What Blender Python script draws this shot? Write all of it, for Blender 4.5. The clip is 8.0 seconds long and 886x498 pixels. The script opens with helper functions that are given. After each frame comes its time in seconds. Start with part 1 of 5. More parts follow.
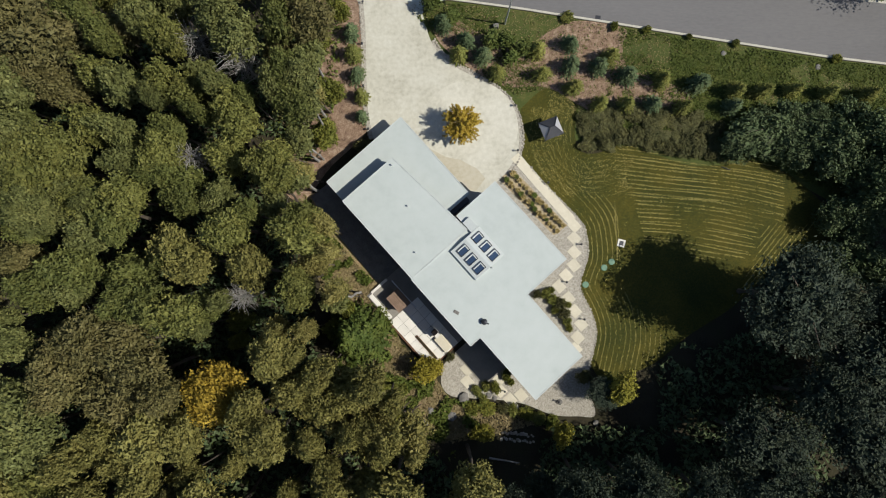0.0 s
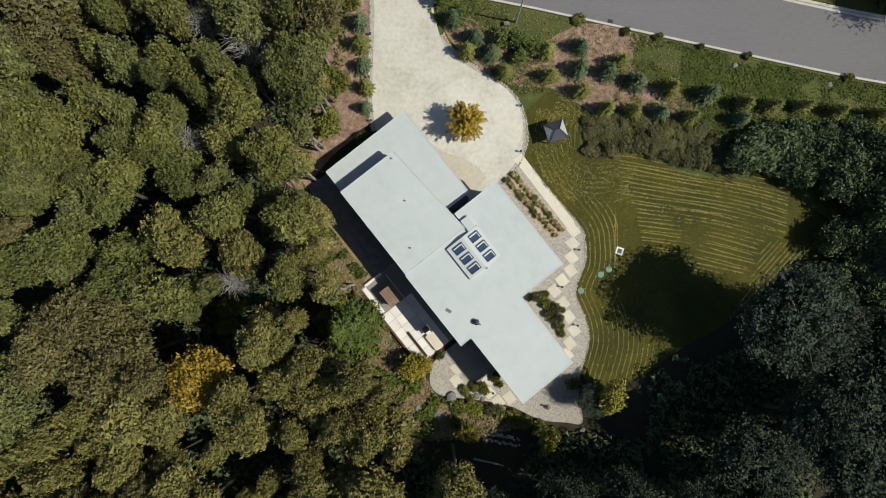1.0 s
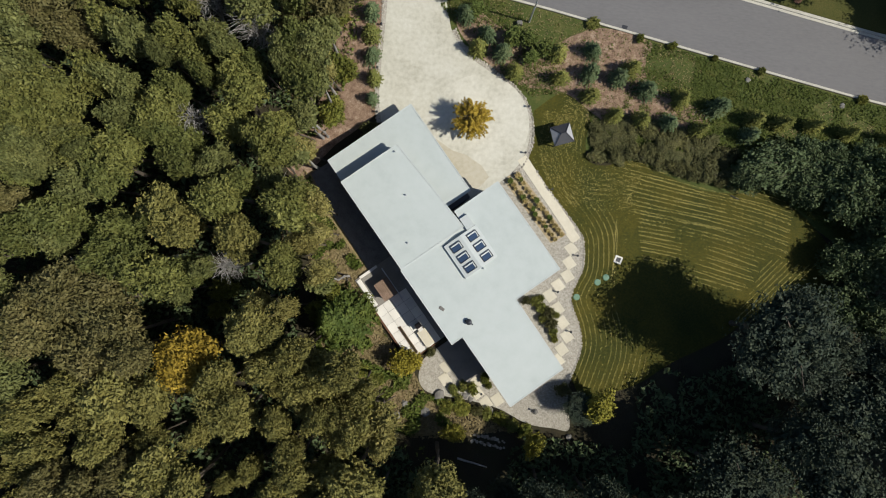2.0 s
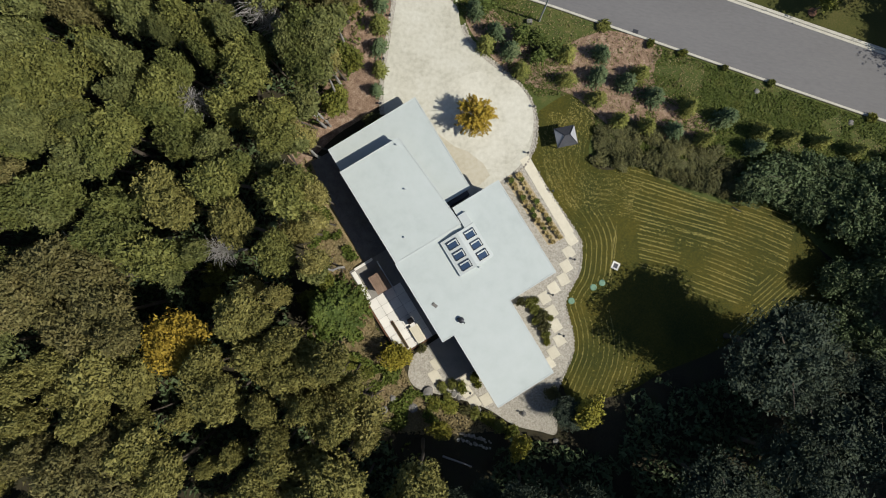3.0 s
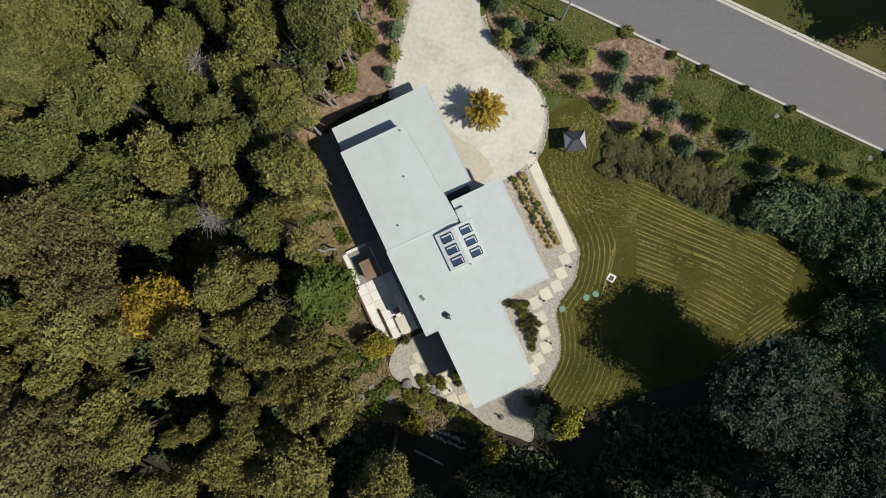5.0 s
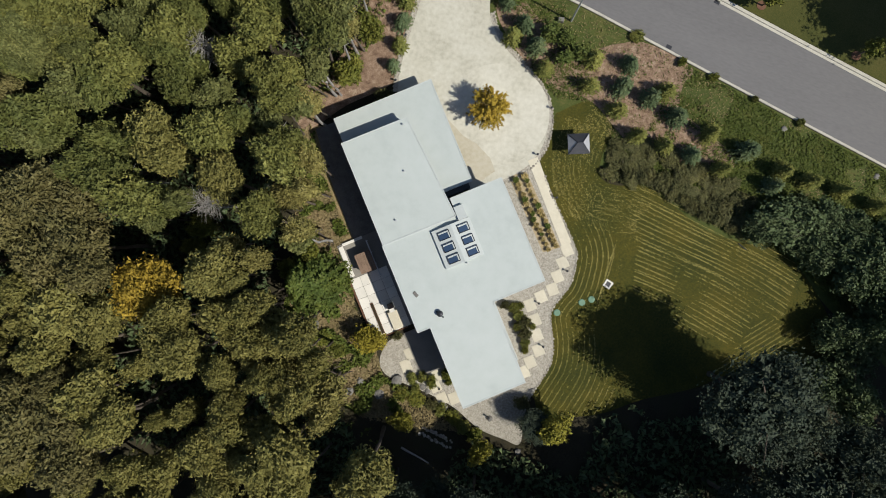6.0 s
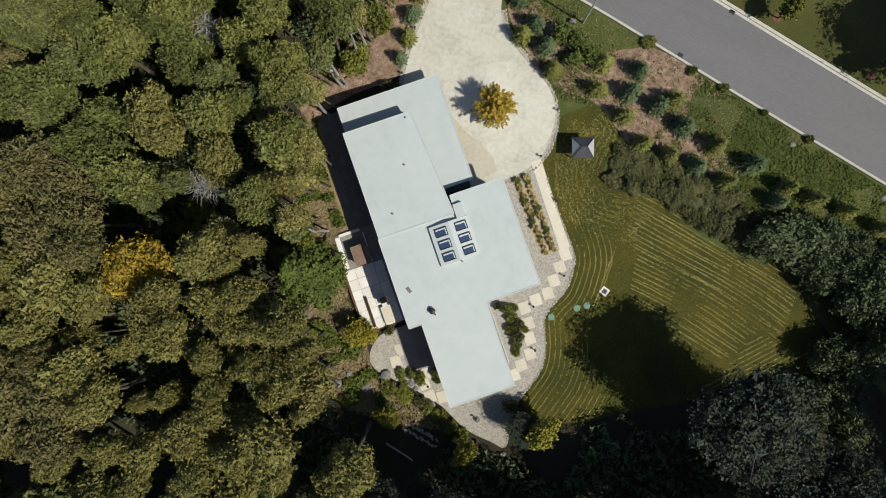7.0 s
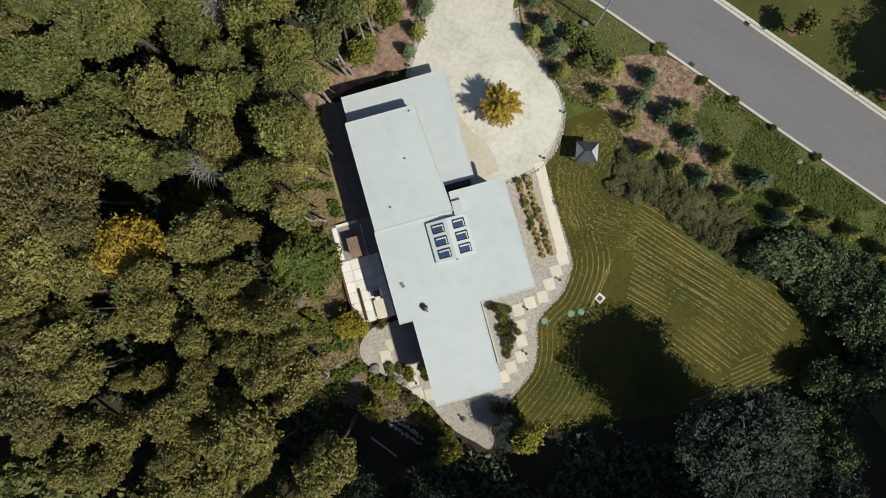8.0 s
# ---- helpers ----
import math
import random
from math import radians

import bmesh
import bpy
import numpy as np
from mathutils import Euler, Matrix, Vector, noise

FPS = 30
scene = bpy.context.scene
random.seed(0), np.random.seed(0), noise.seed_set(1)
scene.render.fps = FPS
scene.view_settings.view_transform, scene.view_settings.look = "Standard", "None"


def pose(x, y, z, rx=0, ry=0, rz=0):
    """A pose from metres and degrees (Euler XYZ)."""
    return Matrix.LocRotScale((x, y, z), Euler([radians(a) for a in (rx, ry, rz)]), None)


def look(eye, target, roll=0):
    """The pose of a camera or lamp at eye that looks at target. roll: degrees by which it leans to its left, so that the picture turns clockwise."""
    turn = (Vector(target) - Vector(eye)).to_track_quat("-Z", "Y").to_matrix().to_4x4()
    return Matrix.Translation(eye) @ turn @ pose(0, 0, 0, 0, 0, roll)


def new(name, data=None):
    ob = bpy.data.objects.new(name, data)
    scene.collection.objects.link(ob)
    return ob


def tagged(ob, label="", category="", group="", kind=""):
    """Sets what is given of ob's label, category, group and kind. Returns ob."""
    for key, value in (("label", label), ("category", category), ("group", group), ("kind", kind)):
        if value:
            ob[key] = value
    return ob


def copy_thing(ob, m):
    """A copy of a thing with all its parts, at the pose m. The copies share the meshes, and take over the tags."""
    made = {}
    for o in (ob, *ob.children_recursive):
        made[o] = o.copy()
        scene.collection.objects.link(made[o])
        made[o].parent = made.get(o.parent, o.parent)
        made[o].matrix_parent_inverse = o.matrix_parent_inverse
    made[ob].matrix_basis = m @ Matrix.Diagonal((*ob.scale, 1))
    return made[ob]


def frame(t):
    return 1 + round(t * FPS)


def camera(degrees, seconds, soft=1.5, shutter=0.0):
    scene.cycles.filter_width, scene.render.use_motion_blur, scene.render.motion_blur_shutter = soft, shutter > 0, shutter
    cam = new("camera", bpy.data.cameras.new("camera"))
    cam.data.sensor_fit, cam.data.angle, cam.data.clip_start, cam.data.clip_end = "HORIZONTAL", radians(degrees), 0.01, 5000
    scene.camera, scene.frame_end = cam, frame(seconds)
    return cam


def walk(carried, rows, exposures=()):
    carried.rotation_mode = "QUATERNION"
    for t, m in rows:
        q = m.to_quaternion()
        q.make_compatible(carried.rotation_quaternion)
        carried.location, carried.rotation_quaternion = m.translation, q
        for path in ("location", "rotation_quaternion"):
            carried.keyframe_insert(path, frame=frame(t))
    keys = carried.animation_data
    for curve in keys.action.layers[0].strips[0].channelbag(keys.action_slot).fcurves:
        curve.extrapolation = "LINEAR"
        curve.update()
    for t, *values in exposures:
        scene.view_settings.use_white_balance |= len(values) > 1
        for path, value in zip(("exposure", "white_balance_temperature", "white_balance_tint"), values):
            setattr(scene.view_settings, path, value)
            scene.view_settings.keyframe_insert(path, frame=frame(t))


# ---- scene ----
cam = camera(70.5, 8.0, soft=1.0)
# seconds, place in metres, turn in degrees: the drone looks straight down, sinks and turns
PATH = [
    (0.0, 0.000, 0.000, 70.000, 1.787, -0.951, 0.000),
    (0.5, 0.304, 0.165, 69.712, 1.509, -0.919, 1.665),
    (1.0, 0.608, 0.331, 69.399, 1.241, -0.865, 3.420),
    (1.5, 0.879, 0.485, 69.130, 0.984, -0.779, 5.404),
    (3.0, 1.839, 0.835, 68.388, 0.280, -0.445, 10.346),
    (3.5, 2.171, 0.957, 68.134, 0.080, -0.307, 11.844),
    (4.0, 2.512, 1.057, 67.789, -0.092, -0.124, 13.376),
    (4.5, 2.866, 1.127, 67.458, -0.245, 0.075, 15.010),
    (6.0, 3.962, 1.484, 66.496, -0.651, 0.681, 19.562),
    (6.5, 4.336, 1.632, 66.174, -0.768, 0.890, 21.135),
    (7.0, 4.687, 1.765, 65.830, -0.866, 1.115, 22.904),
    (7.5, 5.025, 1.919, 65.531, -0.958, 1.334, 24.637),
    (8.0, 5.390, 2.077, 65.256, -1.067, 1.550, 26.355),
]
walk(cam, [(t, pose(x, y, z, rx, ry, rz)) for t, x, y, z, rx, ry, rz in PATH])

# ---- sky and sun ----
SUN_UP, SUN_TURN = 50.0, 98.0  # degrees above the ground, and clockwise from +y
world = bpy.data.worlds.new("sky")
scene.world = world
world.use_nodes = True
wn = world.node_tree
sky = wn.nodes.new("ShaderNodeTexSky")
sky.sky_type, sky.sun_disc = "NISHITA", False
sky.ozone_density = 4.0
sky.sun_elevation, sky.sun_rotation = radians(SUN_UP), radians(SUN_TURN)
wn.links.new(sky.outputs[0], wn.nodes["Background"].inputs[0])
wn.nodes["Background"].inputs[1].default_value = 0.085
sun = new("sun", bpy.data.lights.new("sun", "SUN"))
sun.data.energy, sun.data.angle, sun.data.color = 4.75, radians(0.53), (1.0, 0.95, 0.84)
az = radians(SUN_TURN)
towards = Vector((math.sin(az) * math.cos(radians(SUN_UP)), math.cos(az) * math.cos(radians(SUN_UP)), math.sin(radians(SUN_UP))))
sun.matrix_world = look(towards * 200, (0, 0, 0))
scene.view_settings.exposure = 0.0


# ---- materials ----
def material(name, colours, scale=1.0, fine=12.0, rough=0.8, bump=0.3, depth=0.02, metal=0.0, vary=0.0, island=0.0, coords="world", spec=0.3, stretch=(1, 1, 1), detail=6.0, sharp=(0.3, 0.7)):
    """A surface of two or three colours mixed by coarse and fine noise, with a fine relief."""
    m = bpy.data.materials.new(name)
    m.use_nodes = True
    n, link = m.node_tree.nodes, m.node_tree.links
    b = n["Principled BSDF"]
    b.inputs["Roughness"].default_value, b.inputs["Metallic"].default_value = rough, metal
    b.inputs["Specular IOR Level"].default_value = spec
    if coords == "world":
        place = n.new("ShaderNodeNewGeometry").outputs["Position"]
    else:
        place = n.new("ShaderNodeTexCoord").outputs["Object"]
    mapping = n.new("ShaderNodeMapping")
    mapping.inputs["Scale"].default_value = stretch
    link.new(place, mapping.inputs["Vector"])
    coarse, small = n.new("ShaderNodeTexNoise"), n.new("ShaderNodeTexNoise")
    for node, s, d in ((coarse, scale, detail), (small, fine, 4.0)):
        node.inputs["Scale"].default_value, node.inputs["Detail"].default_value = s, d
        node.inputs["Roughness"].default_value = 0.6
        link.new(mapping.outputs[0], node.inputs["Vector"])
    mix = n.new("ShaderNodeMath")
    mix.operation = "MULTIPLY_ADD"
    link.new(small.outputs[0], mix.inputs[0])
    mix.inputs[1].default_value = 0.45
    half = n.new("ShaderNodeMath")
    half.operation = "MULTIPLY"
    link.new(coarse.outputs[0], half.inputs[0])
    half.inputs[1].default_value = 0.55
    link.new(half.outputs[0], mix.inputs[2])
    ramp = n.new("ShaderNodeValToRGB")
    cr = ramp.color_ramp
    cr.elements[0].position, cr.elements[1].position = sharp
    while len(cr.elements) < len(colours):
        cr.elements.new(0.5)
    for k, c in enumerate(colours):
        cr.elements[k].position = sharp[0] + (sharp[1] - sharp[0]) * k / (len(colours) - 1)
        cr.elements[k].color = (*c, 1)
    link.new(mix.outputs[0], ramp.inputs[0])
    colour = ramp.outputs[0]
    for source, amount in (("Object", vary), ("Island", island)):
        if amount:
            if source == "Object":
                chance = n.new("ShaderNodeObjectInfo").outputs["Random"]
            else:
                chance = n.new("ShaderNodeNewGeometry").outputs["Random Per Island"]
            hsv, span = n.new("ShaderNodeHueSaturation"), n.new("ShaderNodeMapRange")
            span.inputs["To Min"].default_value, span.inputs["To Max"].default_value = 1 - amount, 1 + amount
            link.new(chance, span.inputs["Value"])
            link.new(span.outputs[0], hsv.inputs["Value"])
            link.new(colour, hsv.inputs["Color"])
            colour = hsv.outputs[0]
    link.new(colour, b.inputs["Base Color"])
    if bump:
        relief = n.new("ShaderNodeBump")
        relief.inputs["Strength"].default_value, relief.inputs["Distance"].default_value = bump, depth
        link.new(small.outputs[0], relief.inputs["Height"])
        link.new(relief.outputs[0], b.inputs["Normal"])
    return m


M = {
    # near-black floor: the deep shade between the crowns is put into this colour
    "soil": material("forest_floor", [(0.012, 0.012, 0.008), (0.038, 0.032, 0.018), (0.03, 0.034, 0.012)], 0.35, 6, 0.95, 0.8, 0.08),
    "dry": material("dry_grass_litter", [(0.14, 0.11, 0.05), (0.31, 0.215, 0.13), (0.16, 0.145, 0.055), (0.40, 0.29, 0.19)], 0.6, 7, 0.95, 0.8, 0.06),
    "mulch": material("bark_mulch", [(0.10, 0.066, 0.046), (0.24, 0.16, 0.11), (0.40, 0.31, 0.23)], 1.6, 9, 0.95, 0.9, 0.06, sharp=(0.36, 0.66)),
    "rough_grass": material("rough_grass", [(0.036, 0.052, 0.011), (0.064, 0.082, 0.018), (0.125, 0.11, 0.036)], 0.5, 6, 0.9, 0.6, 0.06),
    "lawn": material("mown_lawn", [(0.020, 0.028, 0.004), (0.039, 0.044, 0.005), (0.074, 0.064, 0.007), (0.106, 0.087, 0.012)], 0.16, 5, 0.9, 0.7, 0.05, sharp=(0.33, 0.7)),
    "far_lawn": material("far_lawn", [(0.029, 0.040, 0.008), (0.058, 0.061, 0.012), (0.10, 0.085, 0.026)], 0.14, 7, 0.9, 0.6, 0.03, sharp=(0.32, 0.7)),
    "clippings": material("dry_clippings", [(0.17, 0.152, 0.036), (0.33, 0.285, 0.10)], 0.6, 5, 0.95, 0.2, 0.02, island=0.35),
    "concrete": material("drive_concrete", [(0.37, 0.355, 0.29), (0.48, 0.465, 0.39), (0.55, 0.54, 0.47)], 0.22, 2.2, 0.85, 0.1, 0.01, sharp=(0.33, 0.64)),
    "circle": material("circle_concrete", [(0.40, 0.385, 0.315), (0.51, 0.495, 0.42), (0.58, 0.565, 0.49)], 0.3, 2.0, 0.85, 0.1, 0.01, sharp=(0.33, 0.62)),
    "apron": material("stained_concrete", [(0.36, 0.325, 0.245), (0.45, 0.415, 0.325), (0.50, 0.475, 0.39)], 0.35, 2.5, 0.85, 0.1, 0.01, sharp=(0.3, 0.7)),
    "kerb": material("kerb_concrete", [(0.36, 0.345, 0.295), (0.54, 0.52, 0.445)], 0.9, 8, 0.85, 0.2, 0.01),
    "asphalt": material("asphalt", [(0.118, 0.116, 0.118), (0.145, 0.142, 0.144), (0.168, 0.165, 0.165)], 0.12, 4, 0.85, 0.2, 0.01, stretch=(0.35, 1.2, 1), sharp=(0.3, 0.7)),
    "gravel": material("pea_gravel", [(0.19, 0.175, 0.145), (0.36, 0.335, 0.285), (0.52, 0.49, 0.43)], 5.0, 14, 0.9, 1.0, 0.05, sharp=(0.34, 0.66)),
    "paver": material("pale_paver", [(0.50, 0.46, 0.36), (0.63, 0.59, 0.48)], 1.2, 15, 0.85, 0.15, 0.01, vary=0.08),
    "slab": material("white_slab", [(0.60, 0.58, 0.53), (0.74, 0.72, 0.67)], 0.9, 12, 0.8, 0.15, 0.01, vary=0.07),
    # grey tone carries the shade that lies on the paving by the house
    "dark_slab": material("shade_toned_paving", [(0.20, 0.19, 0.17), (0.30, 0.28, 0.25)], 0.7, 12, 0.85, 0.2, 0.01, vary=0.1),
    "roof": material("white_roof_membrane", [(0.375, 0.415, 0.405), (0.42, 0.462, 0.45), (0.447, 0.487, 0.478)], 0.12, 0.8, 0.6, 0.02, 0.01, sharp=(0.33, 0.67), spec=0.35),
    "trim": material("white_metal_trim", [(0.41, 0.445, 0.44), (0.465, 0.50, 0.495)], 0.4, 3, 0.5, 0.02, 0.01, spec=0.4),
    "wall": material("charcoal_siding", [(0.045, 0.045, 0.05), (0.075, 0.075, 0.08)], 0.6, 8, 0.75, 0.2, 0.02, stretch=(1, 1, 6)),
    "frame": material("dark_metal", [(0.04, 0.042, 0.05), (0.07, 0.072, 0.08)], 1.5, 20, 0.4, 0.1, 0.005, metal=0.5),
    "pale_metal": material("pale_metal", [(0.45, 0.47, 0.48), (0.60, 0.62, 0.62)], 1.5, 20, 0.4, 0.1, 0.005, metal=0.3),
    "straw_bed": material("straw_mulch", [(0.25, 0.195, 0.11), (0.39, 0.31, 0.19), (0.48, 0.41, 0.28)], 0.8, 9, 0.95, 0.8, 0.05),
    "stone": material("edging_stone", [(0.20, 0.18, 0.15), (0.42, 0.39, 0.33)], 1.3, 12, 0.9, 0.5, 0.03, vary=0.3),
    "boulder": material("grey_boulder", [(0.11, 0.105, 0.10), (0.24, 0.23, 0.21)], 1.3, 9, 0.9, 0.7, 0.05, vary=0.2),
    "wood": material("brown_boards", [(0.15, 0.10, 0.07), (0.27, 0.19, 0.14)], 0.9, 9, 0.75, 0.3, 0.01, vary=0.12),
    "rust": material("weathered_steel", [(0.10, 0.05, 0.03), (0.17, 0.09, 0.055)], 1.2, 10, 0.85, 0.3, 0.01),
    "shingle": material("dark_slate_roofing", [(0.035, 0.037, 0.045), (0.065, 0.067, 0.075)], 1.4, 14, 0.6, 0.3, 0.01, vary=0.15),
    "panel": material("grey_roof_panel", [(0.30, 0.31, 0.33), (0.42, 0.43, 0.45)], 1.4, 10, 0.5, 0.1, 0.01),
    "lid": material("green_plastic_lid", [(0.10, 0.20, 0.13), (0.16, 0.27, 0.19)], 1.4, 10, 0.5, 0.1, 0.01),
    "bark": material("bark", [(0.055, 0.045, 0.035), (0.15, 0.125, 0.10)], 1.5, 9, 0.95, 0.6, 0.03, vary=0.2),
    "grey_bark": material("dead_grey_wood", [(0.20, 0.19, 0.18), (0.36, 0.35, 0.33)], 1.5, 9, 0.95, 0.6, 0.03),
    "dark_bark": material("dark_bark", [(0.05, 0.04, 0.03), (0.11, 0.09, 0.07)], 1.5, 9, 0.95, 0.6, 0.03),
}
LEAF = {
    "olive": [(0.059, 0.071, 0.025), (0.122, 0.133, 0.045), (0.196, 0.194, 0.066)],
    "sunny": [(0.066, 0.077, 0.022), (0.14, 0.146, 0.041), (0.224, 0.213, 0.059)],
    "warm": [(0.081, 0.083, 0.026), (0.163, 0.153, 0.046), (0.249, 0.219, 0.068)],
    "lime": [(0.105, 0.108, 0.018), (0.20, 0.186, 0.030), (0.33, 0.29, 0.05)],
    "moss": [(0.051, 0.065, 0.02), (0.105, 0.118, 0.034), (0.17, 0.172, 0.051)],
    "pale": [(0.121, 0.114, 0.036), (0.205, 0.184, 0.059), (0.311, 0.266, 0.093)],
    "gold": [(0.14, 0.125, 0.018), (0.26, 0.22, 0.03), (0.40, 0.33, 0.05)],
    "spruce": [(0.029, 0.049, 0.011), (0.065, 0.091, 0.019), (0.143, 0.164, 0.036)],
    "brown": [(0.071, 0.07, 0.026), (0.122, 0.111, 0.042), (0.171, 0.143, 0.059)],
    "yellow": [(0.135, 0.100, 0.018), (0.245, 0.172, 0.024), (0.35, 0.25, 0.04)],
    "maple": [(0.174, 0.112, 0.018), (0.318, 0.22, 0.03), (0.48, 0.366, 0.06)],
    "green": [(0.065, 0.085, 0.018), (0.13, 0.14, 0.028), (0.24, 0.22, 0.04)],
    # own dark grey-green, deepened further for the shade these trees stand in
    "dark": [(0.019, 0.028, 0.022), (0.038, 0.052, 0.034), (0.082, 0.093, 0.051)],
    "conifer": [(0.043, 0.067, 0.031), (0.077, 0.106, 0.047), (0.115, 0.139, 0.065)],
    "young": [(0.08, 0.1, 0.028), (0.165, 0.175, 0.045), (0.29, 0.265, 0.07)],
    "blue_fir": [(0.05, 0.078, 0.036), (0.1, 0.14, 0.066), (0.18, 0.2, 0.086)],
    "tuft": [(0.17, 0.135, 0.05), (0.28, 0.215, 0.085), (0.40, 0.33, 0.15)],
    "hedge": [(0.055, 0.063, 0.025), (0.1, 0.099, 0.041), (0.163, 0.149, 0.053)],
    "straw": [(0.13, 0.10, 0.045), (0.24, 0.19, 0.095), (0.33, 0.27, 0.15)],
    "grass": [(0.031, 0.039, 0.005), (0.053, 0.057, 0.006), (0.095, 0.084, 0.012)],
    "lush": [(0.060, 0.085, 0.022), (0.10, 0.13, 0.034), (0.17, 0.18, 0.05)],
    "weed": [(0.043, 0.063, 0.012), (0.075, 0.098, 0.019), (0.128, 0.128, 0.031)],
}
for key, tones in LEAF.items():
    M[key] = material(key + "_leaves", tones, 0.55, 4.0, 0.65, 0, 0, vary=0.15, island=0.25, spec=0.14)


def glass_material():
    m = bpy.data.materials.new("blue_skylight_glass")
    m.use_nodes = True
    b = m.node_tree.nodes["Principled BSDF"]
    b.inputs["Base Color"].default_value = (0.035, 0.06, 0.11, 1)
    b.inputs["Roughness"].default_value, b.inputs["Specular IOR Level"].default_value = 0.06, 0.6
    return m


M["glass"] = glass_material()


# ---- the lie of the land: level towards the drive, about a metre lower behind the house ----
def ground_z(x, y):
    v = (x + 11.32) * 0.7455 + (y - 9.25) * 0.6665
    t = min(max((9.2 - v) / 9.0, 0.0), 1.0)
    return -1.15 * t * t * (3 - 2 * t) * min(max((28 - y) / 8.0, 0.0), 1.0)


# ---- mesh helpers ----
def part(name, bm, mat, parent=None, label="", m=None):
    """Links a bmesh as one mesh object under a thing or a part."""
    me = bpy.data.meshes.new(name)
    bm.to_mesh(me)
    bm.free()
    return part_of(name, me, mat, parent, label, m)


def part_of(name, me, mat, parent=None, label="", m=None):
    if mat and not me.materials:
        me.materials.append(M[mat])
    ob = new(name, me)
    if m is not None:
        ob.matrix_basis = m
    if parent:
        ob.parent = parent
    return tagged(ob, label) if label else ob


def thing(name, m, label, category, group="", kind=""):
    ob = new(name)
    ob.empty_display_size = 0.2
    ob.matrix_basis = m
    return tagged(ob, label, category, group, kind)


def box(bm, x0, x1, y0, y1, z0, z1, bevel=0.0, m=None):
    """A box with bevelled edges, added to bm."""
    made = bmesh.ops.create_cube(bm, size=1)["verts"]
    for v in made:
        v.co = Vector((x0 + (v.co.x + 0.5) * (x1 - x0), y0 + (v.co.y + 0.5) * (y1 - y0), z0 + (v.co.z + 0.5) * (z1 - z0)))
    if bevel:
        edges = list({e for v in made for e in v.link_edges})
        made = [v for v in bmesh.ops.bevel(bm, geom=edges, offset=bevel, segments=1, affect="EDGES")["verts"]]
    if m is not None:
        for v in made:
            v.co = m @ v.co
    return bm


def boxed(*sizes, bevel=0.0, m=None):
    return box(bmesh.new(), *sizes, bevel=bevel, m=m)


def tube(bm, points, radii, sides=7):
    """A round limb along points, added to bm."""
    rings = []
    for k, (p, r) in enumerate(zip(points, radii)):
        a, b = Vector(points[max(k - 1, 0)]), Vector(points[min(k + 1, len(points) - 1)])
        q = (b - a).to_track_quat("Z", "X")
        rings.append([bm.verts.new(Vector(p) + q @ Vector((r * math.cos(t), r * math.sin(t), 0))) for t in (2 * math.pi * i / sides for i in range(sides))])
    for a, b in zip(rings, rings[1:]):
        for i in range(sides):
            bm.faces.new((a[i], a[(i + 1) % sides], b[(i + 1) % sides], b[i]))
    bm.faces.new(rings[-1])
    bm.faces.new(rings[0][::-1])
    return bm


def curve_through(points, steps=8, closed=False):
    """A smooth line through a few points of the plan."""
    p = [Vector(q) for q in points]
    out, n = [], len(p)
    for k in range(n if closed else n - 1):
        a, b, c, d = ((p[(k + j) % n] if closed else p[min(max(k + j, 0), n - 1)]) for j in (-1, 0, 1, 2))
        for s in range(steps):
            t = s / steps
            out.append(0.5 * (2 * b + (c - a) * t + (2 * a - 5 * b + 4 * c - d) * t * t + (3 * b - a - 3 * c + d) * t**3))
    return out if closed else out + [p[-1]]


def beside(line, d):
    """The line set off by d to its left."""
    out = []
    for k, p in enumerate(line):
        along = (line[min(k + 1, len(line) - 1)] - line[max(k - 1, 0)]).normalized()
        out.append(p + Vector((-along.y, along.x)) * d)
    return out


def sheet(name, outline, z, mat, label, category, kind="structure", thick=0.3):
    """A flat piece of ground with its outline in the plan, its top at z."""
    from mathutils.geometry import tessellate_polygon
    n = len(outline)
    top = [(p[0], p[1], z) for p in outline]
    faces = [tuple(t) for t in tessellate_polygon([[Vector((*p[:2], 0)) for p in outline]])]
    fixed = []
    for a, b, c in faces:
        up = (top[b][0] - top[a][0]) * (top[c][1] - top[a][1]) - (top[b][1] - top[a][1]) * (top[c][0] - top[a][0])
        fixed.append((a, b, c) if up > 0 else (a, c, b))
    area = sum(top[i][0] * top[(i + 1) % n][1] - top[(i + 1) % n][0] * top[i][1] for i in range(n))
    low = [(x, y, z - thick) for x, y, _ in top]
    sides = [(i, i + n, (i + 1) % n + n, (i + 1) % n) if area > 0 else (i, (i + 1) % n, (i + 1) % n + n, i + n) for i in range(n)]
    me = bpy.data.meshes.new(name)
    me.from_pydata(top + low, [], fixed + sides)
    if any(ground_z(x, y) < -0.002 for x, y, _ in top):
        bm = bmesh.new()
        bm.from_mesh(me)
        for _ in range(6):
            long = [e for e in bm.edges if e.calc_length() > 1.6 and max(v.co.z for v in e.verts) > z - 0.01 and min(ground_z(v.co.x, v.co.y) for v in e.verts) < -0.002 and max(abs(v.co.x) for v in e.verts) < 70]
            if not long:
                break
            bmesh.ops.subdivide_edges(bm, edges=long, cuts=1)
            bmesh.ops.triangulate(bm, faces=[f for f in bm.faces if len(f.verts) > 4])
        for v in bm.verts:
            v.co.z += ground_z(v.co.x, v.co.y)
        bm.to_mesh(me)
        bm.free()
    me.materials.append(M[mat])
    return tagged(new(name, me), label, category, "", kind)


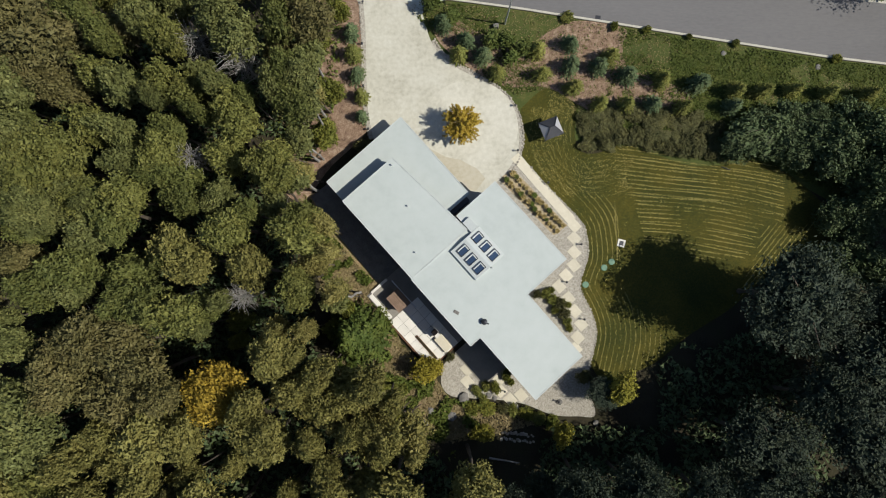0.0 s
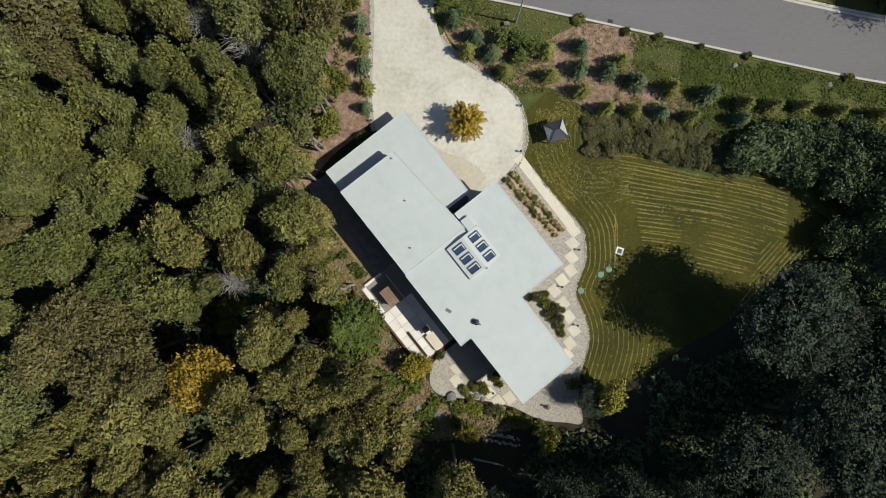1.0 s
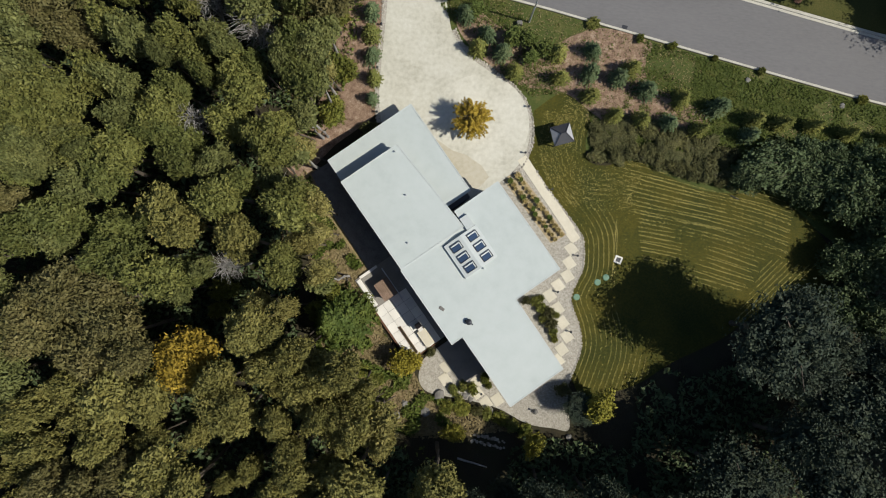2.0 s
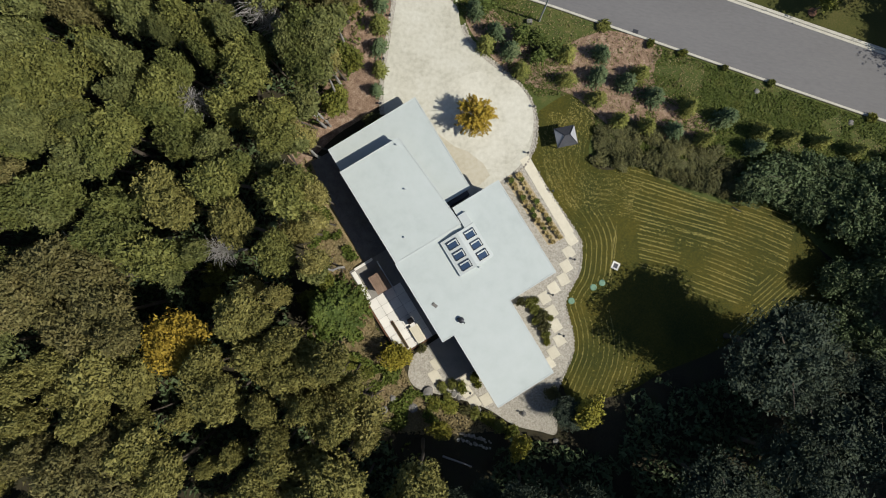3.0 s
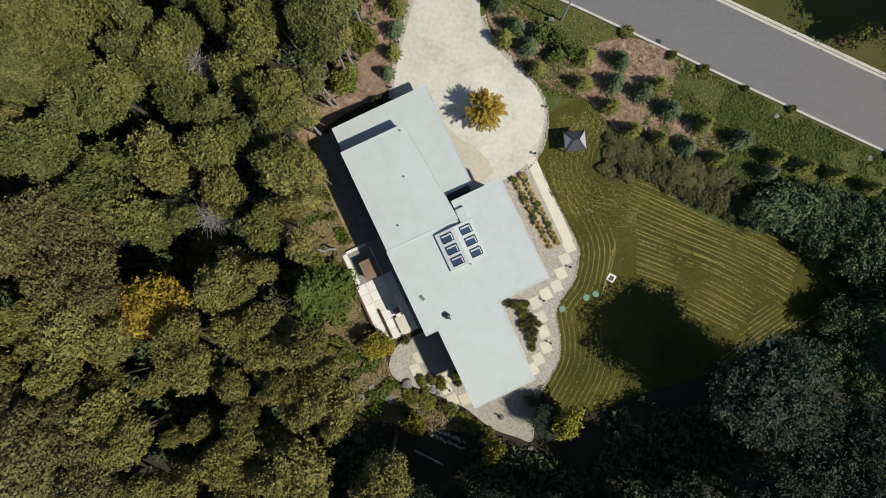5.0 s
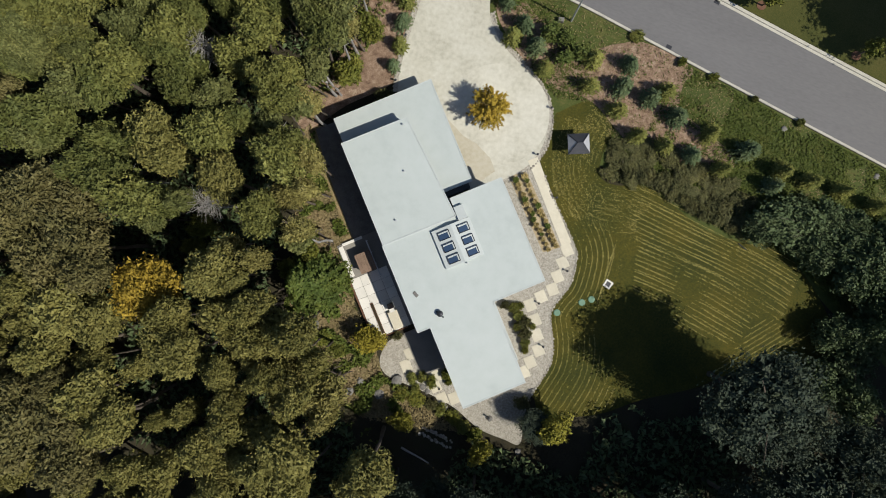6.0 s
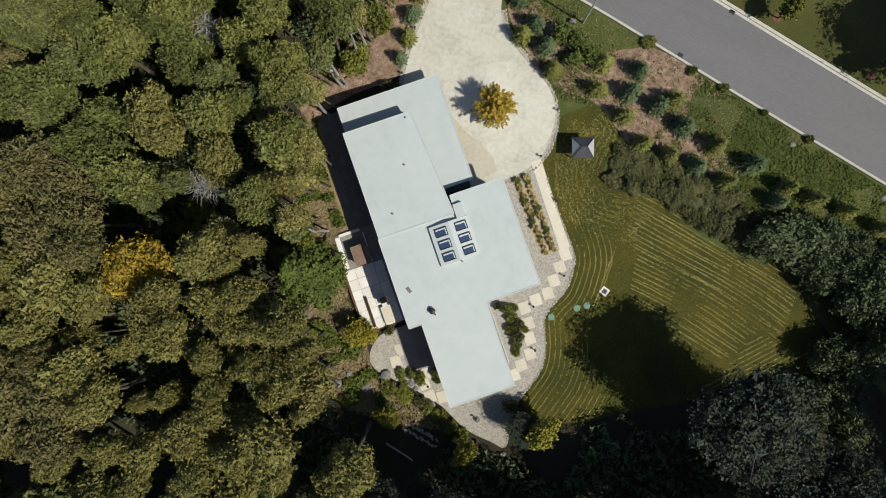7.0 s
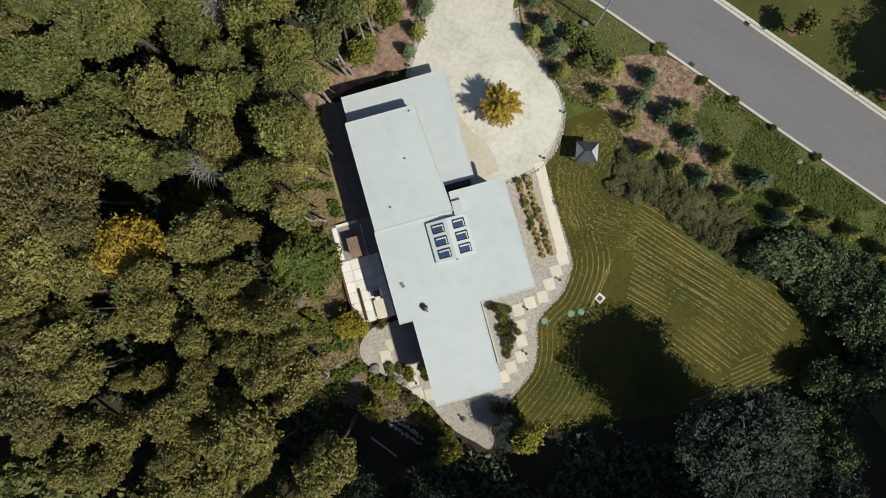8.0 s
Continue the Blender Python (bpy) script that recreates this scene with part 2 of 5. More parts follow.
def band(name, line, width, z0, z1, mat, label, category, kind="structure"):
    """A kerb or edging of even width along a line, to its left."""
    other = beside(line, width)
    bm = bmesh.new()
    lip = min(0.03, width / 5)
    inner, outer = beside(line, lip), beside(line, width - lip)
    rows = [[bm.verts.new((p.x, p.y, z)) for p in l] for l, z in ((line, z0), (line, z1 - lip), (inner, z1), (outer, z1), (other, z1 - lip), (other, z0))]
    for a, b in zip(rows, rows[1:]):
        for i in range(len(line) - 1):
            bm.faces.new((a[i], a[i + 1], b[i + 1], b[i]))
    me = bpy.data.meshes.new(name)
    bmesh.ops.recalc_face_normals(bm, faces=bm.faces)
    bm.to_mesh(me)
    bm.free()
    me.materials.append(M[mat])
    return tagged(new(name, me), label, category, "", kind)


def cards(places, normals, sizes, rng, long=1.5, name="leaves", flat=0.35):
    """Many small leaf blades as one mesh: each a small three-cornered blade, facing its normal with some scatter."""
    n = len(places)
    nrm = normals + rng.normal(0, flat, (n, 3))
    nrm /= np.linalg.norm(nrm, axis=1, keepdims=True) + 1e-9
    side = np.cross(nrm, rng.normal(0, 1, (n, 3)))
    side /= np.linalg.norm(side, axis=1, keepdims=True) + 1e-9
    up = np.cross(nrm, side)
    s = sizes[:, None]
    co = np.stack([places - side * s * 0.5 * long, places + side * s * 0.35 * long - up * s * 0.5, places + side * s * 0.5 * long + up * s * 0.5], 1).reshape(-1, 3)
    faces = np.arange(n * 3).reshape(-1, 3)
    me = bpy.data.meshes.new(name)
    me.vertices.add(len(co))
    me.vertices.foreach_set("co", co.astype(np.float32).ravel())
    me.loops.add(faces.size)
    me.loops.foreach_set("vertex_index", faces.astype(np.int32).ravel())
    me.polygons.add(len(faces))
    me.polygons.foreach_set("loop_start", np.arange(0, faces.size, 3, dtype=np.int32))
    me.update(calc_edges=True)
    return me


def ball(rng, n):
    v = rng.normal(0, 1, (n, 3))
    return v / np.linalg.norm(v, axis=1, keepdims=True)


def crown_mesh(seed, rx, rz, cz, clumps, leaves, size, lump=0.3, low=-0.7, spread=0.5, long=1.5, flat=0.5):
    """A leafy crown: an uneven egg of clumps, each with a skin of leaves, and darker filling leaves within."""
    rng = np.random.default_rng(seed)
    d = ball(rng, clumps * 3)
    d = d[d[:, 2] > low][:clumps]
    reach = 1 - lump * rng.random((len(d), 1)) ** 1.5
    wide = np.where(d[:, 2:] > 0, 1.0, 0.92)
    lobes = rng.uniform(0, 6.283, 3)
    around = np.arctan2(d[:, 1], d[:, 0])
    uneven = 1 + 0.2 * np.sin(2 * around + lobes[0]) + 0.17 * np.sin(3 * around + lobes[1]) + 0.1 * np.sin(4 * d[:, 2] + 5 * around + lobes[2])
    centres = d * reach * [rx, rx, rz] * wide * (1 - spread * 0.55) * uneven[:, None]
    which = rng.integers(0, len(centres), leaves)
    out = ball(rng, leaves)
    out[:, 2] = np.abs(out[:, 2]) * 0.9 + out[:, 2] * 0.1
    radius = rx * spread * (0.65 + 0.5 * rng.random(len(centres)))[which][:, None]
    places = centres[which] + out * radius * (0.55 + 0.62 * rng.random((leaves, 1)) ** 0.8) * [1, 1, min(1.6, rz / rx)]
    # loose sprigs that stand out past the clumps
    sprigs = leaves // 60
    tips = ball(rng, sprigs)
    tips[:, 2] = tips[:, 2] * 0.8 + 0.1
    tips = tips * [rx, rx, rz] * rng.uniform(0.8, 1.14, (sprigs, 1))
    picked = rng.random(leaves) < 0.15
    places[picked] = tips[rng.integers(0, sprigs, int(picked.sum()))] + rng.normal(0, 0.075 * rx, (int(picked.sum()), 3))
    inside = ball(rng, leaves // 8) * rng.random((leaves // 8, 1)) ** 0.5 * [rx * 0.72, rx * 0.72, rz * 0.75]
    allp = np.concatenate([places, inside]) + [0, 0, cz]
    norm = np.concatenate([out, ball(rng, leaves // 8)])
    sizes = np.concatenate([size * (0.6 + 0.8 * rng.random(leaves)), np.full(leaves // 8, max(size * 2.6, 0.23 * rx))])
    return cards(allp, norm, sizes, rng, long, "crown", flat)


def trunk_mesh(seed, h, r, crown_low, crown_r, limbs=7):
    rng = random.Random(seed)
    bm = bmesh.new()
    bend = [Vector((rng.uniform(-0.3, 0.3), rng.uniform(-0.3, 0.3), 0)) * k * 0.35 for k in range(6)]
    line = [Vector((0, 0, -0.2)) if k == 0 else bend[k] + Vector((0, 0, h * 0.9 * k / 5)) for k in range(6)]
    tube(bm, line, [r * 1.25, r, r * 0.85, r * 0.65, r * 0.4, r * 0.12], 8)
    for k in range(limbs):
        t = rng.uniform(crown_low, 0.85)
        i = min(int(t * 5 / 0.9), 4)
        base = line[i].lerp(line[i + 1], min(max(t * 5 / 0.9 - i, 0), 1))
        a = rng.uniform(0, 6.283)
        tip = base + Vector((math.cos(a), math.sin(a), rng.uniform(0.5, 1.1))) * crown_r * rng.uniform(0.5, 0.85)
        mid = base.lerp(tip, 0.5) + Vector((0, 0, -0.1))
        tube(bm, [base, mid, tip], [r * 0.4, r * 0.25, r * 0.06], 5)
    me = bpy.data.meshes.new("trunk")
    bm.to_mesh(me)
    bm.free()
    return me


# ---- ground, road and drive ----
def land():
    """The ground as one sheet to the horizon, finer where it falls behind the house."""
    ticks = [-2500, -900, -300, -140, -90, *range(-64, 66, 2), 90, 140, 300, 900, 2500]
    n = len(ticks)
    verts = [(x, y, ground_z(x, y)) for y in ticks for x in ticks]
    faces = [(j * n + i, j * n + i + 1, (j + 1) * n + i + 1, (j + 1) * n + i) for j in range(n - 1) for i in range(n - 1)]
    me = bpy.data.meshes.new("ground")
    me.from_pydata(verts, [], faces)
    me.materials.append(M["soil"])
    return tagged(new("ground", me), "brown forest floor with leaf litter and thin weeds, darkened for the wood's shade", "ground", "", "structure")


land()
ROAD = curve_through([(-160, 62), (-80, 43), (-30, 34.6), (4.4, 30.3), (15, 28.8), (31, 26.35), (44, 24.4), (70, 20.6), (160, 4)], 10)
sheet("road", ROAD + beside(ROAD, 7.1)[::-1], 0.03, "asphalt", "grey asphalt road with faint worn streaks", "road")
band("kerb_near", beside(ROAD, -0.26), 0.26, -0.1, 0.13, "kerb", "pale concrete kerb along the road", "kerb")
band("kerb_far", beside(ROAD, 7.1), 0.34, -0.1, 0.13, "kerb", "pale concrete kerb along the far side of the road", "kerb")
band("gutter_far", beside(ROAD, 6.78), 0.31, -0.1, 0.05, "kerb", "pale concrete gutter along the far side of the road", "gutter")
VERGE_TOP = [p for p in beside(ROAD, -0.35) if -40 < p.x < 110]
sheet("verge", [(-40, 32)] + VERGE_TOP + [(110, -10), (70, -4), (46, 7), (38, 11.5), (27, 11), (20, 13), (9, 17), (4, 20), (-1, 25), (-4, 29.5), (-20, 31)], 0.03, "rough_grass", "rough green grass verge with weeds", "verge")
FAR = [p for p in beside(ROAD, 7.52) if -120 < p.x < 130]
sheet("far_lawn", FAR + [(130, 130), (-120, 130)], 0.03, "far_lawn", "mown lawn across the road", "lawn")
sheet("mulch_bed", curve_through([(0.2, 26.5), (3, 23.4), (8, 20.6), (13, 20.4), (18.5, 17.5), (24, 17.3), (29, 18.0), (28.5, 20.2), (22.5, 22.6), (21.5, 25.2), (21.8, 27.2), (16.5, 28.1), (13.5, 27.0), (10.5, 25.5), (5, 26.8), (1.5, 28.8)], 6, True), 0.056, "mulch", "reddish bark mulch planting bed", "flower bed")
sheet("mulch_strip", curve_through([(-8.2, 31.5), (-7.9, 26), (-7.9, 20), (-7.2, 15.8), (-11.5, 11.6), (-14.8, 7.6), (-17.2, 9.8), (-15.0, 14.2), (-13.2, 17.8), (-12.6, 22), (-13.4, 26), (-13.6, 31)], 6, True), 0.05, "mulch", "reddish bark mulch strip beside the drive", "flower bed")
sheet("dry_bank", curve_through([(-13.4, 8.6), (-10.4, 5.6), (-7.8, 2.7), (-5.2, -0.4), (-4.4, -4.2), (-3.5, -8.5), (-0.5, -11.2), (1.8, -14.4), (4, -15.6), (4.5, -18.2), (1.5, -19.4), (-3, -18.4), (-7.5, -17.6), (-10, -12), (-10.5, -4), (-13, 1), (-15.5, 5.5)], 6, True), 0.045, "dry", "bank of dry grass and brown leaf litter", "bank")

DRIVE_LEFT = curve_through([(-12.0, 32.1), (-8.4, 30.8), (-7.7, 28.5), (-7.5, 24), (-7.4, 20), (-7.1, 16.6), (-6.6, 14.6)], 6)
DRIVE_RIGHT = curve_through([(2.2, 30.55), (-0.9, 29.4), (-0.7, 27.2), (0.2, 24.9), (2.0, 23.1), (4.6, 21.6), (7.0, 20.2), (8.7, 18.5), (9.6, 16.3), (9.7, 14.0), (9.1, 12.1), (7.9, 10.4), (6.6, 9.2)], 6)
sheet("driveway", DRIVE_LEFT + [Vector((-4.5, 11.5)), Vector((2.5, 5.5))] + DRIVE_RIGHT[::-1], 0.08, "concrete", "pale concrete driveway with a round turning place, faintly stained", "driveway")

LAWN = curve_through([(9.9, 18.0), (13.2, 20.6), (16.2, 18.8), (16.0, 15.5), (16.6, 13.3), (18.6, 13.0), (21.5, 14.0), (25.0, 12.9), (28.9, 11.7), (33.0, 11.7), (38, 12.0), (44, 7.5), (46, 3.5), (43, 0.5), (37, -1.5), (33.4, -4.5), (28.5, -7.6), (25.0, -10.4), (21.0, -12.2), (18.9, -12.4), (17.9, -11.2)], 6)
GRAVEL_EDGE = curve_through([(9.5, 13.3), (12.0, 10.2), (14.6, 7.5), (16.8, 5.1), (17.3, 3.4), (17.4, 1.2), (16.75, -0.6), (16.55, -2.2), (17.2, -3.7), (17.9, -5.2), (18.3, -7.2), (17.9, -9.3), (17.5, -11.0)], 6)
sheet("lawn", LAWN + GRAVEL_EDGE[::-1] + [Vector((9.9, 15.5))], 0.045, "lawn", "mown olive-green lawn with rows of dry clippings", "lawn")
GRAVEL = GRAVEL_EDGE + curve_through([(17.5, -11.0), (17.6, -13.5), (18.2, -16.4), (16.5, -16.6), (13.6, -16.5), (10.4, -15.3), (7.5, -14.8), (4.1, -14.6), (2.0, -14.3), (1.0, -13.0), (1.3, -10.8), (3.0, -9.4)], 6)[1:] + [Vector((6, -6)), Vector((4, 8)), Vector((7.2, 9.6)), Vector((8.9, 12.3))]
sheet("gravel_bed", GRAVEL, 0.065, "gravel", "pale pea gravel round the house and its paths", "gravel")

# ---- house ----
# plan of the house: u runs along it, v across it, from the western roof corner
HOUSE = pose(-11.32, 9.25, 0, 0, 0, -48.2)
house = thing("house", HOUSE, "low modern house with stepped white flat roofs and charcoal walls", "house")


def roof_slab(name, outline, z, fall=(0.0, 0.0), thick=0.32, label=""):
    """A flat roof plate with a raised metal edge; fall: rise per metre along u and v."""
    top = lambda p, dz: Vector((p[0], p[1], z + dz + fall[0] * p[0] + fall[1] * p[1]))  # noqa: E731
    bm = bmesh.new()
    up = [bm.verts.new(top(p, 0)) for p in outline]
    low = [bm.verts.new(top(p, -thick)) for p in outline]
    bm.faces.new(up)
    bm.faces.new(low[::-1])
    n = len(outline)
    for i in range(n):
        bm.faces.new((up[i], low[i], low[(i + 1) % n], up[(i + 1) % n]))
    bmesh.ops.recalc_face_normals(bm, faces=bm.faces)
    bmesh.ops.bevel(bm, geom=[e for e in bm.edges], offset=0.02, segments=1, affect="EDGES")
    ob = part(name, bm, "roof", house, label)
    for i in range(n):
        a, b = Vector(outline[i]), Vector(outline[(i + 1) % n])
        along = (b - a).normalized()
        out = Vector((along.y, -along.x))
        em = bmesh.new()
        rail = []
        for q, s in ((a, 1), (b, -1)):
            q0, q1 = q + out * 0.025, q - out * 0.07
            q0, q1 = q0 - along * 0.0 * s, q1 + along * 0.07 * s
            rail.append([em.verts.new(top(p, dz)) for p, dz in ((q0, -0.2), (q0, 0.035), (q1, 0.035), (q1, -0.02))])
        for k in range(3):
            em.faces.new((rail[0][k], rail[1][k], rail[1][k + 1], rail[0][k + 1]))
        bmesh.ops.recalc_face_normals(em, faces=em.faces)
        part("roof_edge", em, "trim", ob)
    return ob


def house_wall(name, u0, u1, v0, v1, z1):
    return part(name, boxed(u0, u1, v0, v1, -1.6, z1, bevel=0.02), "wall", house)


ROOF_G, ROOF_T, ROOF_M = 2.78, 5.1, 5.04
roof_slab("garage_roof", [(-0.08, -0.04), (11.06, -0.04), (11.06, 10.62), (-0.08, 10.62)], ROOF_G, (0.0, -0.012), label="white membrane roof over the garage")
roof_slab("upper_roof", [(3.0, -0.05), (13.82, -0.05), (13.82, 7.7), (3.0, 6.88)], ROOF_T, (0.0, -0.034), label="raised white roof")
roof_slab("main_roof", [(13.84, -0.15), (23.05, -0.15), (23.05, 1.17), (31.65, 1.17), (31.65, 7.83), (23.08, 7.9), (23.08, 13.45), (11.98, 13.3), (11.98, 7.8), (13.84, 7.8)], ROOF_M, (0.0, -0.055), label="white membrane main roof")
house_wall("garage_wall", 0.7, 11.6, 0.7, 10.2, ROOF_G - 0.35)
house_wall("upper_wall", 3.1, 13.8, 0.8, 6.7, ROOF_T - 0.7)
house_wall("main_wall", 12.4, 22.7, 0.8, 12.6, ROOF_M - 1.15)
house_wall("wing_wall", 22.8, 30.8, 2.2, 7.2, ROOF_M - 0.8)
part("low_wall", boxed(23.3, 30.2, 8.0, 8.14, -0.6, 0.5, bevel=0.02), "trim", house, "low white garden wall")
part("low_wall", boxed(23.22, 23.36, 8.2, 11.2, -0.2, 0.5, bevel=0.02), "trim", house, "low white garden wall")

# the skylight box: a shallow gable with three panes on each slope
LANTERN = ROOF_M - 0.38
RIDGE_V, RIDGE_Z, EAVE_Z, FOOT_Z = 6.85, LANTERN + 0.62, LANTERN + 0.42, LANTERN - 0.02


def gable_box():
    bm = bmesh.new()
    ends = []
    for u in (14.35, 18.32):
        ends.append([bm.verts.new((u, v, z)) for v, z in ((4.82, LANTERN - 0.4), (4.82, EAVE_Z), (RIDGE_V, RIDGE_Z), (8.85, FOOT_Z), (8.85, LANTERN - 0.4))])
    for k in range(4):
        bm.faces.new((ends[0][k], ends[1][k], ends[1][k + 1], ends[0][k + 1]))
    bm.faces.new(ends[0][::-1])
    bm.faces.new(ends[1])
    bmesh.ops.recalc_face_normals(bm, faces=bm.faces)
    bmesh.ops.bevel(bm, geom=list(bm.edges), offset=0.025, segments=1, affect="EDGES")
    return bm


lantern = part("skylight_box", gable_box(), "trim", house, "white gabled roof lantern with six skylights")
part("lantern_step", boxed(12.95, 14.34, 7.75, 8.7, LANTERN - 0.3, LANTERN + 0.32, bevel=0.02), "trim", house)
for row, (v, foot) in enumerate(((5.9, EAVE_Z), (7.9, FOOT_Z))):
    tilt = math.degrees(math.atan2(RIDGE_Z - foot, 2.02)) * (-1 if row else 1)
    for u in (15.15, 16.38, 17.6):
        z = RIDGE_Z - abs(v - RIDGE_V) * (RIDGE_Z - foot) / 2.02
        at = pose(u, v, z, tilt, 0, 0)
        fm = bmesh.new()
        for sizes in ((-0.43, 0.43, -0.6, -0.55), (-0.43, 0.43, 0.55, 0.6), (-0.43, -0.38, -0.55, 0.55), (0.38, 0.43, -0.55, 0.55)):
            box(fm, *sizes, -0.02, 0.14, bevel=0.012)
        sf = part("skylight_frame", fm, "frame", house, "dark metal skylight frame", at)
        part("pane", boxed(-0.385, 0.385, -0.555, 0.555, 0.02, 0.06), "glass", sf, "blue-tinted glass")
        # white strips laid on the pane stand in for its bright reflection
        part("blind_edge", boxed(-0.34, -0.2, -0.52, 0.52, 0.062, 0.075), "trim", sf)
        part("blind_edge", boxed(-0.2, 0.34, 0.40 if row == 0 else 0.42, 0.52, 0.062, 0.075), "trim", sf)


def roof_vent(u, v, z, kind):
    bm = bmesh.new()
    if kind == "pipe":
        tube(bm, [(0, 0, -0.1), (0, 0, 0.3)], [0.06, 0.06], 10)
        tube(bm, [(0, 0, 0.26), (0, 0, 0.33)], [0.09, 0.09], 10)
    elif kind == "hood":
        tube(bm, [(0, 0, -0.1), (0, 0, 0.35)], [0.16, 0.16], 12)
        tube(bm, [(0, 0, 0.35), (0, 0, 0.42), (0, 0, 0.55)], [0.32, 0.30, 0.06], 14)
        tube(bm, [(0.42, 0.15, -0.1), (0.42, 0.15, 0.4)], [0.07, 0.07], 10)
        box(bm, -0.35, -0.1, -0.3, -0.12, -0.05, 0.2, 0.01)
    else:
        box(bm, -0.28, 0.28, -0.16, 0.16, -0.05, 0.14, 0.03)
    part("roof_vent", bm, "frame" if kind == "hood" else "pale_metal", house, "small metal roof vent", pose(u, v, z))


roof_vent(3.6, 6.3, ROOF_T - 0.22, "pipe")
roof_vent(12.05, 2.1, ROOF_T - 0.08, "pipe")
roof_vent(7.9, 4.7, ROOF_T - 0.17, "pipe")
roof_vent(18.58, 7.0, ROOF_M - 0.39, "pipe")
roof_vent(22.1, 2.6, ROOF_M - 0.15, "hood")
tm = boxed(-0.3, 0.3, -0.16, 0.16, -0.05, 0.1, bevel=0.04)
part("roof_patch", tm, "boulder", house, "grey roof drain cover", pose(19.45, 1.1, ROOF_M - 0.07, 0, 0, 20))


# dark grey sheet laid here so that the shaded ground turns darker
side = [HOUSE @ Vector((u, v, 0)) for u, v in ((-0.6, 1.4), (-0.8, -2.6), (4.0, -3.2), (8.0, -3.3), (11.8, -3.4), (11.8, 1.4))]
sheet("side_path", [(p.x, p.y) for p in side], 0.085, "boulder", "grey gravel strip along the shaded side of the house, toned dark for the shade", "gravel")

# ---- terrace on the shaded side ----
def on_house(u, v, z=0.0, turn=0.0):
    return HOUSE @ pose(u, v, z, 0, 0, turn)


terrace = thing("terrace", on_house(0, 0), "raised terrace of white slabs with a weathered steel edge", "terrace")
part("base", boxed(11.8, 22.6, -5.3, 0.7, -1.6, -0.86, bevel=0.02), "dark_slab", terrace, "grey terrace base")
part("edge", boxed(15.8, 22.75, -5.5, -5.32, -1.5, -0.7, bevel=0.01), "rust", terrace, "weathered steel edging")
part("edge", boxed(22.62, 22.74, -5.3, -1.5, -1.5, -0.7, bevel=0.01), "rust", terrace, "weathered steel edging")
k = 0
slab_mesh = {}
for iu in range(6):
    for iv in range(4):
        u0, v0 = 15.7 + iu * 1.15, -5.31 + iv * 1.05
        key = "slab"
        if key not in slab_mesh:
            bm = boxed(0.012, 1.138, 0.012, 1.038, 0, 0.06, bevel=0.012)
            slab_mesh[key] = bpy.data.meshes.new("slab")
            bm.to_mesh(slab_mesh[key])
            bm.free()
        part_of("slab", slab_mesh[key], "slab", terrace, m=pose(u0, v0, -0.856))
stone_bank = thing("terrace_kerb", on_house(0, 0), "pale stone border beside the terrace", "border")
part("border", boxed(12.0, 15.5, -5.2, -4.7, -1.4, -0.74, bevel=0.03), "slab", stone_bank)
part("border", boxed(11.75, 12.05, -4.7, -2.4, -1.4, -0.74, bevel=0.03), "slab", stone_bank)

hut = thing("cedar_shed", on_house(14.55, -2.88, -0.86), "low cedar garden shed with a flat boarded roof", "shed")
part("shed_wall", boxed(-0.95, 0.95, -0.75, 0.75, 0, 1.42, bevel=0.02), "rust", hut)
for k in range(10):
    part("board", boxed(-1.07, 1.07, -0.87 + k * 0.175, -0.705 + k * 0.175, 1.42, 1.47, bevel=0.008), "wood", hut)

screen = thing("glass_rail", on_house(14.42, -2.0, -0.86), "pale metal rail beside the terrace", "railing")
part("top_rail", boxed(-2.0, 2.0, -0.06, 0.06, 1.0, 1.08, bevel=0.015), "pale_metal", screen)
for u in (-1.95, -0.65, 0.65, 1.95):
    part("post", boxed(u - 0.03, u + 0.03, -0.03, 0.03, 0, 1.0), "pale_metal", screen)
# raised dark box stands in for a narrow opening and the shade inside it
trench = thing("planter_trench", on_house(20.6, -4.15, -0.796), "long narrow dark planter box standing in for a shaded slot in the terrace", "planter")
part("box", boxed(-1.75, 1.75, -0.16, 0.16, 0, 0.12, bevel=0.015), "rust", trench)
part("soil", boxed(-1.68, 1.68, -0.1, 0.1, 0.12, 0.135), "soil", trench, "dark soil")
grill = thing("outdoor_grill", on_house(19.95, -2.3, -0.796), "stainless outdoor grill with a pale side shelf", "grill")
part("cabinet", boxed(-0.35, 0.35, -0.3, 0.3, 0, 0.85, bevel=0.02), "frame", grill)
part("hood", boxed(-0.33, 0.2, -0.28, 0.28, 0.85, 1.1, bevel=0.08), "wood", grill, "brown hood")
part("side_shelf", boxed(0.2, 0.6, -0.28, 0.28, 0.8, 0.86, bevel=0.01), "slab", grill)
sofa = thing("terrace_bench", on_house(21.45, -2.4, -0.796), "cream upholstered terrace bench", "bench")
part("seat", boxed(-1.0, 1.0, -0.55, 0.55, 0, 0.42, bevel=0.06), "paver", sofa)
lower = thing("sunk_terrace", on_house(0, 0), "grey paving under the roof corner, toned dark for its shade", "terrace")
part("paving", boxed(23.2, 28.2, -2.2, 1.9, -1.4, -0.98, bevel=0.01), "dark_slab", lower)

